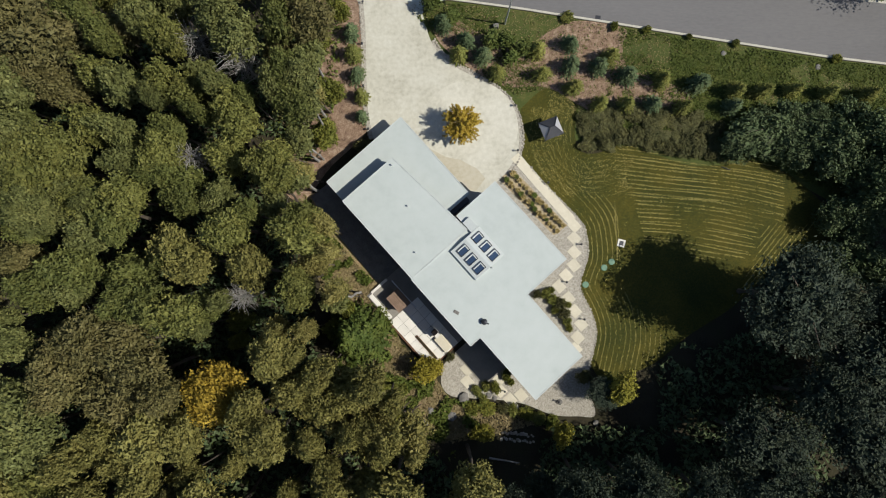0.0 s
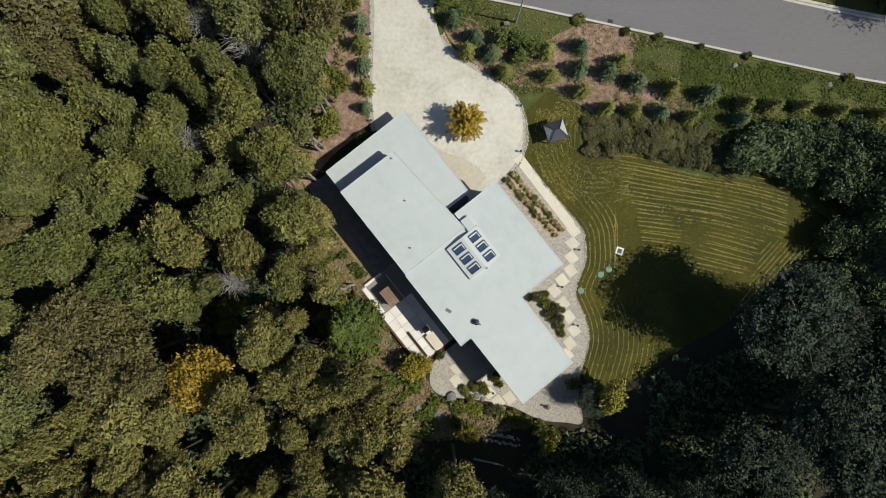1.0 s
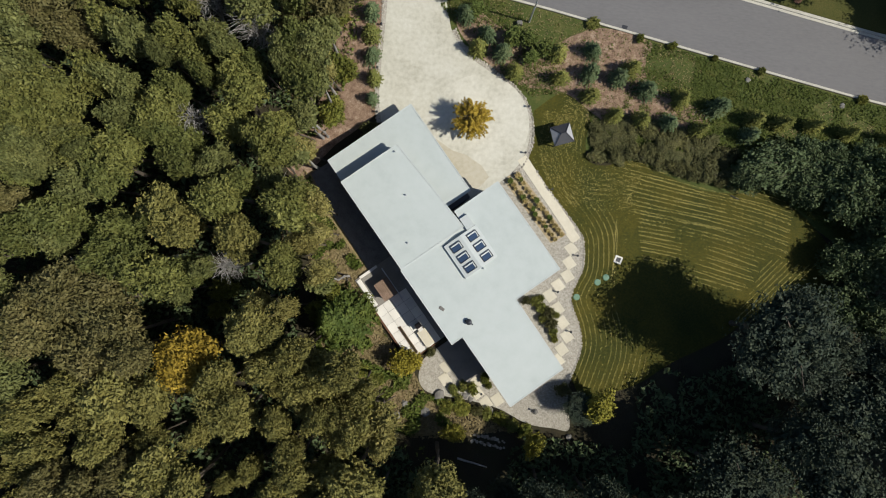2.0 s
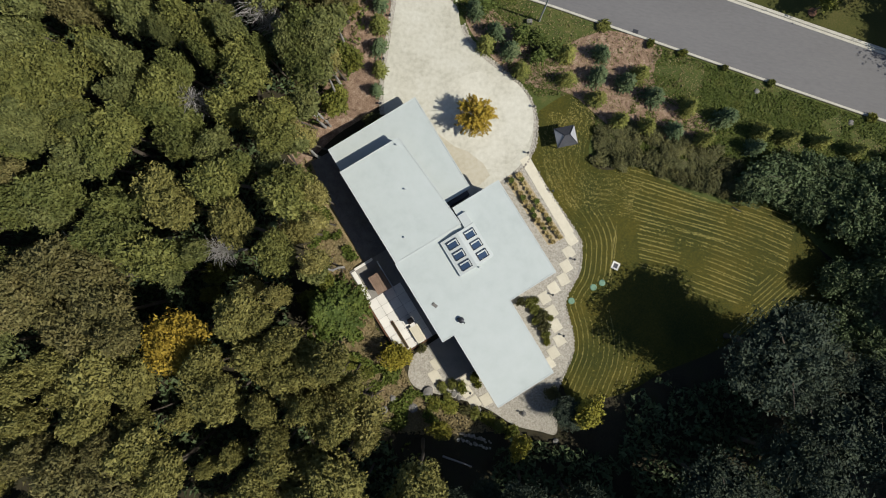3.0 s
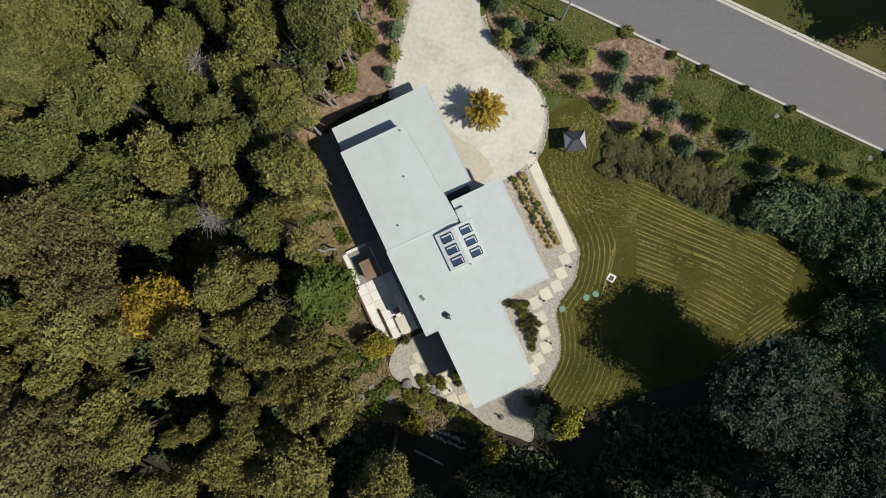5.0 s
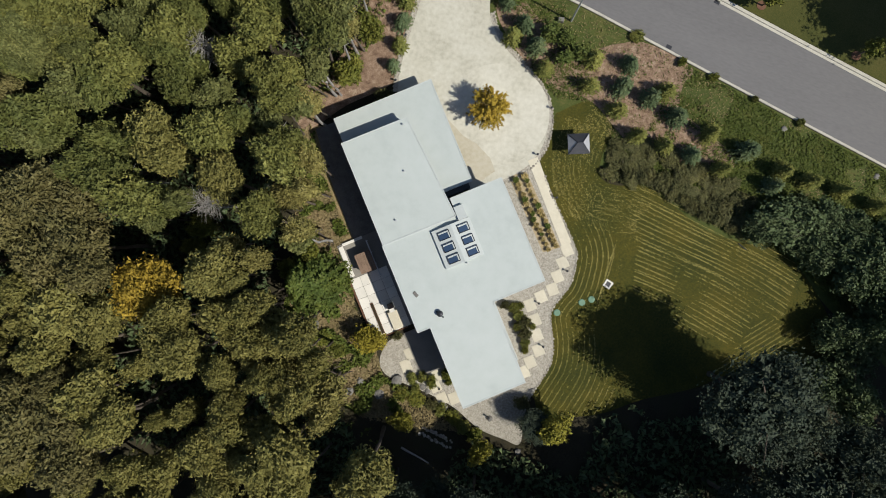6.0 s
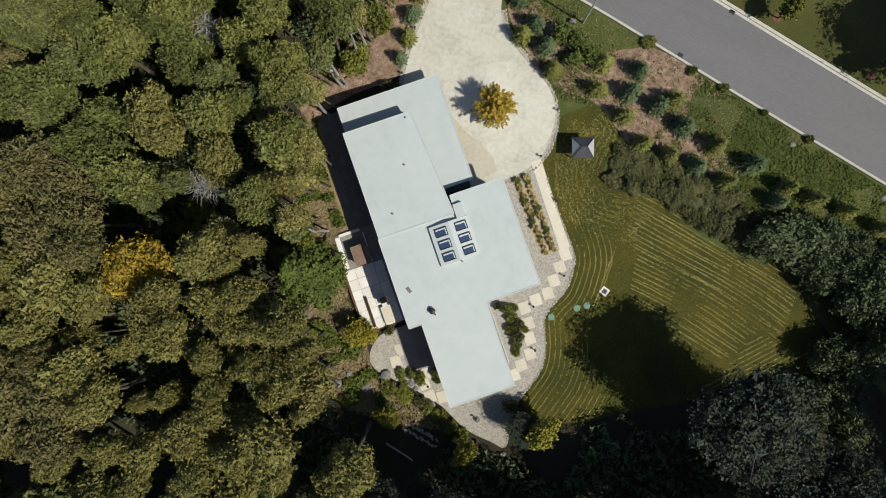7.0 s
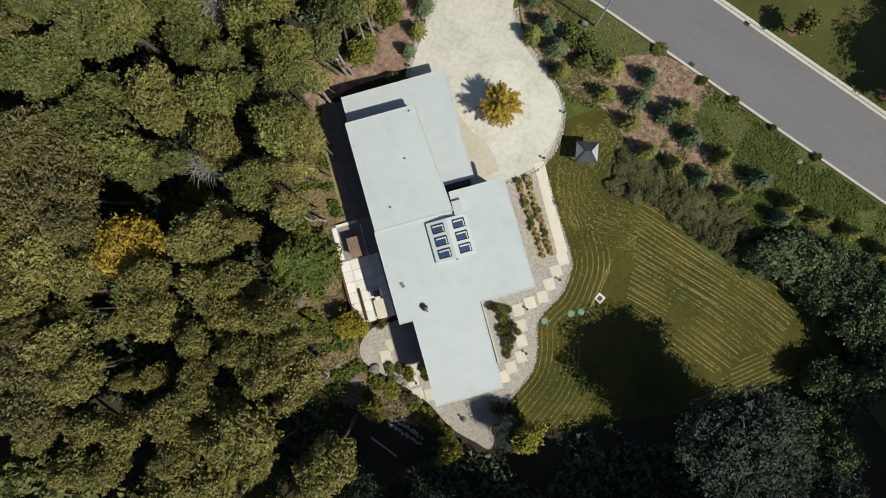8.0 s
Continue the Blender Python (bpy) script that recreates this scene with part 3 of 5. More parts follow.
# ---- paver paths ----
path_walk = tagged(part("garden_walk", boxed(-0.55, 0.55, -4.85, 4.85, -0.1, 0.1, bevel=0.015, m=pose(12.4, 9.0, 0, 0, 0, 41.2)), "paver"), "straight pale concrete walk from the drive", "path", kind="structure")
pm = boxed(-0.55, 0.55, -0.55, 0.55, -0.05, 0.035, bevel=0.02)
PAVER = bpy.data.meshes.new("paver")
pm.to_mesh(PAVER)
pm.free()
pavers = thing("paver_path", on_house(0, 0, 0.04), "stepping path of large square pale pavers in gravel", "path", kind="structure")
for u, v, a in [(21.45, 17.3, 0), (22.5, 16.35, 2), (23.65, 15.3, 0), (24.7, 14.3, -2), (24.97, 12.88, 1), (25.35, 11.5, 0), (27.03, 11.38, -1), (28.58, 10.95, 2), (30.11, 10.5, 0), (30.95, 9.2, 1), (31.7, 8.2, 0), (26.55, -3.3, 0), (25.5, -2.4, 1), (28.75, -0.85, 0), (29.8, -1.2, 2), (31.3, -1.05, 0), (31.75, 0.2, -1)]:
    p = HOUSE @ Vector((u, v, 0))
    part_of("paver", PAVER, "paver", pavers, m=pose(u, v, ground_z(p.x, p.y) + 0.025, 0, 0, a) @ Matrix.Diagonal((1.16, 1.02, 1, 1)))


# ---- small fixtures ----
def path_light(x, y, first=[]):
    if first:
        return copy_thing(first[0], pose(x, y, ground_z(x, y)))
    ob = thing("path_light", pose(x, y, ground_z(x, y)), "short black bollard path light", "path light", "path lights along the drive and paths")
    bm = bmesh.new()
    tube(bm, [(0, 0, -0.1), (0, 0, 0.6)], [0.05, 0.05], 8)
    part("post", bm, "frame", ob)
    bm = bmesh.new()
    tube(bm, [(0, 0, 0.58), (0, 0, 0.63), (0, 0, 0.7)], [0.13, 0.13, 0.03], 10)
    part("cap", bm, "frame", ob)
    first.append(ob)
    return ob


for x, y in [(-7.85, 29.9), (-7.9, 25.2), (-7.75, 20.4), (-7.2, 15.6), (5.3, 21.5), (9.25, 18.3), (9.5, 13.2), (16.55, 2.7), (14.9, -1.5), (16.85, -5.65), (8.1, -13.8), (14.1, -14.9), (12.9, 9.6)]:
    path_light(x, y)

pole = thing("street_lamp", pose(8.15, 27.65, 0), "tall slim grey street lamp pole at the roadside", "street lamp")
bm = bmesh.new()
tube(bm, [(0, 0, -0.2), (0, 0, 4), (0, 0, 8.2)], [0.11, 0.09, 0.06], 10)
part("pole", bm, "pale_metal", pole)
bm = bmesh.new()
tube(bm, [(0, 0, 8.1), (0.1, 0.5, 8.5), (0.2, 1.3, 8.6)], [0.05, 0.045, 0.04], 8)
part("arm", bm, "pale_metal", pole)
part("lamp_head", boxed(0.05, 0.4, 1.1, 1.75, 8.52, 8.66, bevel=0.04), "pale_metal", pole)
tagged(part("utility_box", boxed(-0.3, 0.3, -0.22, 0.22, -0.05, 0.6, bevel=0.04, m=pose(7.1, 27.3, 0, 0, 0, 10)), "boulder"), "small grey utility box on the verge", "utility box")
vault = thing("access_hatch", pose(21.15, 2.85, 0.03, 0, 0, -14), "square white access frame with a dark hatch in the lawn", "hatch")
bm = bmesh.new()
for sizes in ((-0.42, 0.42, -0.42, -0.24), (-0.42, 0.42, 0.24, 0.42), (-0.42, -0.24, -0.24, 0.24), (0.24, 0.42, -0.24, 0.24)):
    box(bm, *sizes, -0.05, 0.12, 0.015)
part("frame", bm, "slab", vault, "white concrete frame")
part("hatch", boxed(-0.24, 0.24, -0.24, 0.24, -0.05, 0.05), "frame", vault, "dark metal hatch")
for x, y in ((19.2, 0.1), (17.1, -1.8), (20.05, 0.75)):
    bm = bmesh.new()
    tube(bm, [(0, 0, -0.05), (0, 0, 0.07), (0, 0, 0.1)], [0.36, 0.36, 0.28], 16)
    ob = tagged(part("septic_lid", bm, "lid", m=pose(x, y, 0.03)), "round green plastic lid set in the lawn", "tank lid", "green lids in the lawn")
for x, y in ((18.75, 28.5), (21.9, 34.6)):
    tagged(part("kerb_drain", boxed(-0.3, 0.3, -0.2, 0.2, -0.05, 0.05, bevel=0.01, m=pose(x, y, 0.0, 0, 0, -8)), "frame"), "dark iron drain grate at the kerb", "drain", "drains at the kerb")

gaz = thing("garden_shelter", pose(13.0, 15.4, 0, 0, 0, 22) @ Matrix.Diagonal((0.96, 1.1, 1.05, 1)), "small dark garden shelter with hipped slate roof and grey ends", "gazebo")
for sx in (-1, 1):
    for sy in (-1, 1):
        part("post", boxed(sx * 0.85 - 0.05, sx * 0.85 + 0.05, sy * 0.75 - 0.05, sy * 0.75 + 0.05, -0.1, 1.75), "frame", gaz)
eave = [Vector((x, y, 1.7)) for x, y in ((-1.15, -0.95), (1.15, -0.95), (1.15, 0.95), (-1.15, 0.95))]
ridge = [Vector((-0.28, 0, 2.45)), Vector((0.28, 0, 2.45))]
for name, pts, mat in (("roof_side", (eave[0], eave[1], ridge[1], ridge[0]), "shingle"), ("roof_side", (eave[2], eave[3], ridge[0], ridge[1]), "shingle"), ("roof_end", (eave[1], eave[2], ridge[1]), "panel"), ("roof_end", (eave[3], eave[0], ridge[0]), "panel")):
    bm = bmesh.new()
    face = bm.faces.new([bm.verts.new(p) for p in pts])
    up = bmesh.ops.extrude_face_region(bm, geom=[face])["geom"]
    for v in up:
        if isinstance(v, bmesh.types.BMVert):
            v.co.z += 0.06
    bmesh.ops.recalc_face_normals(bm, faces=bm.faces)
    part(name, bm, mat, gaz)
bm = bmesh.new()
for a, b in ((eave[0], ridge[0]), (eave[1], ridge[1]), (eave[2], ridge[1]), (eave[3], ridge[0]), (ridge[0], ridge[1])):
    tube(bm, [a + Vector((0, 0, 0.07)), b + Vector((0, 0, 0.07))], [0.045, 0.045], 6)
part("ridge_cap", bm, "frame", gaz)


def boulder(x, y, r, seed):
    bm = bmesh.new()
    bmesh.ops.create_icosphere(bm, subdivisions=2, radius=r)
    for v in bm.verts:
        v.co *= 1 + 0.35 * noise.noise(v.co * 1.3 / r + Vector((seed * 7.1, 0, 0)))
        v.co.z *= 0.6
    return tagged(part("boulder", bm, "boulder", m=pose(x, y, ground_z(x, y) + r * 0.25, 0, 0, seed * 40)), "rounded grey boulder in the planting", "boulder", "boulders round the gravel")


for k, (x, y, r) in enumerate([(3.55, -14.6, 0.62), (14.3, -15.0, 0.35), (9.2, -15.6, 0.5), (5.6, -14.5, 0.3), (6.4, -14.3, 0.33), (7.0, -14.6, 0.3), (-6.9, -11.8, 0.5), (2.2, -16.6, 0.55), (-0.2, -16.0, 0.4), (-0.9, -17.4, 0.45), (18.3, -17.3, 0.35), (17.2, -17.9, 0.3)]):
    boulder(x, y, r, k)


# ---- trees ----
def make_tree(kind, leaf, seed, h, r, crown_part, clumps, leaves, size, label, category="tree", bark="bark", group="", lump=0.3, spread=0.5, long=1.5, trunk_r=0.0, low=-0.7, flat=0.5):
    """A pattern tree at the origin: trunk with limbs, and a crown that fills the upper crown_part of its height."""
    ob = thing(kind, pose(0, 0, -500), label, category, group)
    rz = h * crown_part / 2
    part_of("trunk", trunk_mesh(seed, h, trunk_r or 0.012 * h + 0.03, 1 - crown_part, r), bark, ob)
    part_of("crown", crown_mesh(seed, r, rz, h - rz, clumps, leaves, size, lump, low, spread, long, flat), leaf, ob)
    return ob


def bare_tree(seed, h, r):
    rng = random.Random(seed)
    ob = thing("dead_tree", pose(0, 0, -500), "bare grey dead tree with fine twigs", "tree", "dead trees in the wood")
    part_of("trunk", trunk_mesh(seed, h, 0.14, 0.45, r, 10), "grey_bark", ob)
    bm = bmesh.new()
    for _ in range(210):
        a, z = rng.uniform(0, 6.283), rng.uniform(0.55, 0.95) * h
        base = Vector((math.cos(a), math.sin(a), 0)) * rng.uniform(0, r * 0.5) + Vector((0, 0, z))
        tip = base + Vector((math.cos(a + rng.uniform(-0.8, 0.8)), math.sin(a + rng.uniform(-0.8, 0.8)), rng.uniform(0.1, 0.9))) * rng.uniform(0.4, 0.9) * r
        tube(bm, [base, base.lerp(tip, 0.5) + Vector((rng.uniform(-0.2, 0.2), rng.uniform(-0.2, 0.2), 0.12)), tip], [0.022, 0.016, 0.008], 3)
    part("dead_crown", bm, "grey_bark", ob)
    return ob


def conifer(seed, h, r, leaf, whorls, name, label, group=""):
    """A conifer with whorls of drooping boughs set with needle sprays."""
    rng = np.random.default_rng(seed)
    ob = thing(name, pose(0, 0, -500), label, "tree", group)
    bm = bmesh.new()
    tube(bm, [(0, 0, -0.1), (0, 0, h * 0.5), (0, 0, h)], [0.02 * h, 0.012 * h, 0.01], 7)
    part("trunk", bm, "dark_bark", ob)
    places, normals, sizes = [], [], []
    for w in range(whorls):
        t = w / (whorls - 1)
        z, reach = h * (0.10 + 0.88 * t), r * (1 - t) ** (0.8 if h > 5 else 0.5) + 0.06 * r
        count = int(9 + 5 * (1 - t))
        for k in range(count):
            a = 2.4 * w + 6.283 * k / count + rng.normal(0, 0.15)
            length = reach * rng.uniform(0.75, 1.1)
            n = max(4, int((44 if h > 5 else 26) * length / r))
            s = (np.arange(n) + 0.5) / n
            side = rng.normal(0, 0.13 * length, n) * (1.1 - s)
            x, y = np.cos(a) * s * length - np.sin(a) * side, np.sin(a) * s * length + np.cos(a) * side
            places.append(np.stack([x, y, z + 0.25 * length * (s - 0.5 * s**2) * (1.2 * t) - 0.2 * length * s + rng.normal(0, 0.04 * r, n)], 1))
            normals.append(np.tile([np.cos(a) * 0.4, np.sin(a) * 0.4, 0.9], (n, 1)))
            sizes.append(np.full(n, 0.055 * r + (0.05 if h > 5 else 0.03)) * rng.uniform(0.7, 1.3, n))
    part_of("needles", cards(np.concatenate(places), np.concatenate(normals), np.concatenate(sizes), rng, 2.0, "needles", 0.4), leaf, ob)
    return ob


def plant(patterns, spots, seed, own_h, own_r):
    """Copies of the patterns, turned and scaled, at spots of x, y, height and radius."""
    rng = random.Random(seed)
    for x, y, h, r in spots:
        k = rng.randrange(len(patterns))
        s, tall = r / own_r * rng.uniform(0.95, 1.1), (h - (ground_z(x, y) if h > 9 else 0)) / own_h * rng.uniform(0.95, 1.05)
        wide, lean = rng.uniform(0.84, 1.19), 5 if h > 9 else 2
        copy_thing(patterns[k], pose(x, y, ground_z(x, y), rng.uniform(-lean, lean), rng.uniform(-lean, lean), rng.uniform(0, 360)) @ Matrix.Diagonal((s * wide, s / wide, tall, 1)))


WOOD = "trees of the dense wood"
OLIVE = [make_tree("broadleaf_tree", ("olive", "sunny", "olive", "moss", "sunny")[k], 10 + k, 15, 2.2, (0.44, 0.5, 0.4, 0.46, 0.42)[k], (64, 50, 74, 56, 60)[k], 7000, 0.205, "tall broadleaf tree with a dense olive-green crown in the wood", group=WOOD, lump=0.55, spread=(0.38, 0.44, 0.34, 0.4, 0.36)[k], flat=0.7, long=1.7) for k in range(5)]
WARM = [make_tree("broadleaf_tree", "warm", 15 + k, 15, 2.2, (0.44, 0.4)[k], (70, 56)[k], 7000, 0.19, "tall broadleaf tree with a sunlit yellowish-olive crown in the wood", group=WOOD, lump=0.6, spread=(0.36, 0.42)[k], flat=0.7, long=1.8) for k in range(2)]
MOSS = [make_tree("broadleaf_tree", "moss", 18, 15, 2.2, 0.44, 60, 7000, 0.2, "tall broadleaf tree with a dense mossy-green crown in the wood", group=WOOD, lump=0.55, spread=0.38, flat=0.7, long=1.7)]
BROWN = [make_tree("broadleaf_tree", "brown", 30 + k, 15, 2.4, 0.42, 80, 7400, 0.19, "tall broadleaf tree with a thinning brownish crown in the wood", group=WOOD, lump=0.55, spread=0.36, flat=0.7, long=1.8) for k in range(2)]
BIG = [make_tree("broadleaf_tree", ("olive", "sunny")[k], 20 + k, 16, 3.4, 0.42, 120, 17000, 0.185, "very broad tall tree with a dense olive-green crown", group=WOOD, lump=0.5, spread=0.28, flat=0.7, long=1.7) for k in range(2)]
PALE = [make_tree("broadleaf_tree", "pale", 35 + k, 13, 2.2, 0.6, 60, 5200, 0.17, "thin-leaved pale olive tree on the bank behind the house", group=WOOD, lump=0.6, spread=0.36, flat=0.7, long=1.8) for k in range(2)]
YELLOW = [make_tree("broadleaf_tree", "yellow", 40, 13, 2.4, 0.5, 60, 12000, 0.17, "broadleaf tree in golden-yellow autumn leaf", group=WOOD, lump=0.5, spread=0.38, flat=0.7, long=1.7)]
GOLD = [make_tree("shrub", "gold", 42, 3.6, 1.5, 0.9, 40, 3600, 0.14, "bright yellow-green bush beside the terrace", "shrub", spread=0.36, low=-0.3, lump=0.5, flat=0.9)]
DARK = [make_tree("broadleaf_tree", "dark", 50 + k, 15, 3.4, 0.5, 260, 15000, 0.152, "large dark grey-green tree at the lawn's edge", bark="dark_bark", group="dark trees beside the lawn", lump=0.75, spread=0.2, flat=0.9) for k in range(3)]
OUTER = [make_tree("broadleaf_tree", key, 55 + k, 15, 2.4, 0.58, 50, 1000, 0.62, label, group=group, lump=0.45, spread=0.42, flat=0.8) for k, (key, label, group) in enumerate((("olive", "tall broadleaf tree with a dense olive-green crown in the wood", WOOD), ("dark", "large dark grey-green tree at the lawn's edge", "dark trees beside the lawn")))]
GREEN = [make_tree("small_tree", "green", 60 + k, 5, 1.4, 0.75, 34, 3200, 0.17, "small yellow-green tree at the wood's edge", group="small trees at the wood's edge", lump=0.5, spread=0.4, flat=0.8) for k in range(2)]
LIME = [make_tree("small_tree", "lime", 63, 5, 1.4, 0.75, 34, 3200, 0.17, "small yellow-green tree at the edge of the bank", group="small trees at the wood's edge", lump=0.5, spread=0.4, flat=0.8)]
SHRUB = [make_tree("shrub", "conifer", 70 + k, 4, 2.4, 0.95, 90, 5500, 0.2, "broad dark green shrub behind the lawn", "shrub", group="shrubs behind the lawn", spread=0.3, low=-0.3, lump=0.5, flat=0.8) for k in range(2)]
LUSH = [make_tree("shrub", "lush", 75, 2.5, 1.1, 0.9, 30, 1800, 0.17, "leafy bright green shrub in the mulch", "shrub", group="shrubs in the planting bed", spread=0.4, low=-0.3, lump=0.5, flat=0.8)]
HEDGE = [make_tree("shrub", "hedge", 77 + k, 1.5, 1.3, 0.95, 40, 2200, 0.15, "low purplish-green shrub in the hedge behind the lawn", "shrub", group="hedge shrubs behind the lawn", spread=0.34, low=-0.2, lump=0.5, flat=0.9) for k in range(2)]
YOUNG = [conifer(80 + k, 2.0, 0.95, ("young", "blue_fir", "young")[k], 12, "young_conifer", ("young yellow-green conifer planted in mulch", "young blue-green conifer planted in mulch", "young yellow-green conifer planted in mulch")[k], "young conifers in rows") for k in range(3)]
SPRUCE = [conifer(90, 11, 3.9, "spruce", 34, "spruce", "broad dark green spruce beside the terrace")]
BARE = [bare_tree(95, 13, 1.5)]

# the wood, stand by stand: x, y, height and crown radius of each tree
NORTH_A = [(-32.2, 13.6, 13.6, 1.5), (-30.4, 12.0, 14.4, 1.5), (-28.9, 13.5, 13.9, 1.3), (-27.9, 10.7, 14.6, 1.4), (-26.6, 8.4, 14.7, 1.5), (-26.6, 12.6, 13.1, 1.5), (-25.0, 13.5, 12.9, 1.6), (-24.7, 10.9, 15.2, 1.6), (-23.5, 8.7, 13.6, 1.7), (-23.6, 5.8, 13.6, 1.5), (-26.8, 15.8, 15.7, 1.0), (-23.1, 15.6, 14.2, 1.4), (-22.0, 14.0, 15.2, 1.0)]
NORTH_B = [(-19.9, 15.0, 14.2, 1.4), (-18.9, 12.6, 14.7, 1.8), (-18.9, 10.0, 13.3, 1.6), (-17.9, 16.8, 14.7, 1.0), (-19.7, 17.2, 15.3, 1.0), (-13.7, 14.5, 14.4, 1.7), (-14.9, 16.5, 15.0, 1.3), (-13.9, 18.2, 14.8, 1.3), (-13.8, 11.8, 13.1, 1.2), (-12.1, 18.8, 15.0, 1.3), (-16.2, 8.5, 14.6, 1.4), (-14.8, 7.1, 13.7, 1.4), (-20.6, 6.2, 13.0, 1.5)]
MIDDLE = [(-19.6, 4.1, 15.3, 1.8), (-17.6, 5.5, 14.2, 1.2), (-30.9, 5.6, 14.9, 2.1), (-28.4, 6.5, 15.4, 1.7), (-31.4, 3.3, 14.9, 1.8), (-32.7, 0.8, 15.5, 1.9), (-33.5, -1.0, 14.0, 1.6), (-37.3, -1.6, 15.1, 1.7), (-12.9, 3.6, 14.1, 1.9), (-11.1, 4.8, 15.5, 1.2), (-24.3, -5.3, 15.4, 1.9), (-21.8, -3.1, 13.2, 1.6), (-20.3, -2.1, 13.3, 1.0), (-22.2, -5.4, 13.5, 0.9), (-13.3, -2.4, 13.7, 1.5), (-12.3, -0.7, 14.3, 1.2)]
SPINNEY = [(-13.9, -6.7, 15.6, 1.5), (-14.3, -8.6, 14.1, 1.5), (-11.9, -6.2, 14.7, 1.0), (-10.7, -8.6, 14.0, 1.2), (-13.5, -11.5, 13.9, 1.0), (-6.7, -10.0, 14.5, 1.5), (-12.4, -10.4, 13.4, 1.4), (-9.6, -8.9, 13.4, 1.1), (-10.9, -10.8, 13.4, 1.4), (-8.3, -13.6, 13.4, 1.2), (-10.5, -14.3, 13.4, 1.1), (-7.2, -14.8, 13.4, 1.2), (-16.0, -5.8, 13.4, 1.1)]
WEST = [(-24.9, 1.8, 14.0, 2.2), (-22.6, 0.9, 14.9, 1.7), (-16.8, -0.3, 14.3, 1.8), (-32.3, -16.1, 15.0, 1.7), (-30.5, -14.5, 14.8, 1.3), (-26.4, -16.1, 15.2, 2.6), (-23.5, -14.5, 14.3, 1.7), (-29.8, -18.3, 12.9, 1.7), (-31.9, -20.3, 14.8, 1.7), (-26.3, -20.0, 15.1, 1.7), (-17.1, -15.1, 14.9, 1.9), (-16.0, -16.9, 14.0, 1.8), (-15.9, -13.3, 14.4, 1.4), (-18.4, -18.1, 13.0, 1.2), (-11.6, -15.8, 14.7, 1.4), (-8.9, -15.3, 14.0, 1.3), (-9.7, -12.7, 13.2, 1.7), (-8.2, -11.3, 12.6, 1.7), (-21.1, -21.5, 14.8, 2.1), (-18.3, -22.3, 15.2, 1.7), (-19.9, -24.7, 12.6, 2.0)]
SOUTH = [(-10.5, -18.3, 14.1, 1.1), (-9.8, -20.7, 13.0, 1.6), (-7.1, -20.5, 12.3, 1.7), (-7.4, -23.2, 12.7, 1.7), (-10.9, -24.6, 14.1, 1.7), (-8.9, -25.2, 14.3, 1.6), (-13.7, -26.2, 12.0, 1.7), (-15.5, -27.9, 13.6, 1.3), (-6.6, -16.8, 12.0, 1.6), (-5.3, -15.9, 13.9, 1.4), (-12.1, -12.3, 12.8, 1.3), (-3.4, -20.7, 14.4, 2.0), (-3.9, -23.5, 14.6, 1.7), (-0.9, -23.5, 13.3, 1.3), (3.9, -19.9, 14.7, 1.9), (3.9, -22.0, 12.8, 2.2), (-12.9, -21.2, 12.1, 1.1), (-14.3, -22.8, 13.6, 0.7), (-23.1, -20.3, 12.0, 1.3), (-4.4, -12.8, 12.5, 1.3)]
UPPER_A = [(-32.4, 24.6, 15, 1.5), (-31.0, 20.9, 16, 1.4), (-26.3, 22.8, 16, 1.7), (-24.6, 20.4, 16, 1.4), (-28.2, 17.7, 16, 1.7), (-31.5, 17.9, 15, 1.4), (-23.9, 24.4, 15, 1.3)]
UPPER_B = [(-20.2, 23.6, 16, 1.7), (-38.1, 17.1, 16, 2.1), (-18.3, 22.0, 15, 1.9), (-15.4, 23.9, 15, 1.8), (-39.1, -7.3, 15, 1.7), (-38.8, -11.2, 15, 2.1), (-35.4, -20.6, 14, 1.8)]
THIN = [(-37.5, 0.7, 14.0, 1.6), (-32.5, -6.4, 14.6, 2.4), (-34.6, -7.2, 13.3, 2.1), (-30.0, -7.5, 13.0, 2.6), (-33.1, -10.1, 15.3, 2.2), (-30.1, -11.3, 13.8, 2.6), (-26.3, -9.7, 15.6, 2.2), (-24.6, -10.5, 15.4, 1.6), (-27.3, -12.0, 14.0, 1.9), (-28.5, -25.5, 14.2, 2.1), (-24.0, -24.2, 14.4, 2.4), (-25.8, -27.6, 14.7, 2.9), (-21.6, -27.0, 14.6, 2.4), (-29.2, -29.0, 14.5, 2.6), (-20.1, -28.4, 14.6, 2.0), (-30.6, -23.5, 15.5, 1.4), (-25.0, -21.8, 14.3, 1.2), (-36.2, 21.9, 16, 3.6), (-37.2, 18.1, 14, 1.9), (-12.3, 23.7, 14, 2.1), (-39.3, 23.0, 16, 2.4)]
BROAD = [(-38.8, 11.2, 15.1, 3.0), (-35.8, 10.1, 15.9, 3.0), (-38.2, 6.7, 14.6, 2.7), (-34.8, 7.7, 14.7, 2.5), (-35.9, 4.1, 16.6, 2.2), (-32.8, 8.0, 15.4, 1.6), (-30.5, 7.299999999999999, 15.4, 1.2), (-36.5, -15.2, 16, 3.4)]
MOSSY = [(-28.9, -0.3, 12.4, 1.9), (-29.4, -2.5, 13.6, 2.0), (-27.1, -3.5, 14.0, 1.8), (-39.3, 3.9, 12.5, 1.8), (-25.6, 0.8, 14.1, 0.8)]
for n, spots in enumerate((NORTH_A, NORTH_B, MIDDLE, UPPER_A, UPPER_B)):
    plant(OLIVE, spots, 100 + n, 15, 2.2)
for n, spots in enumerate((WEST, SOUTH)):
    plant(WARM, spots, 106 + n, 15, 2.2)
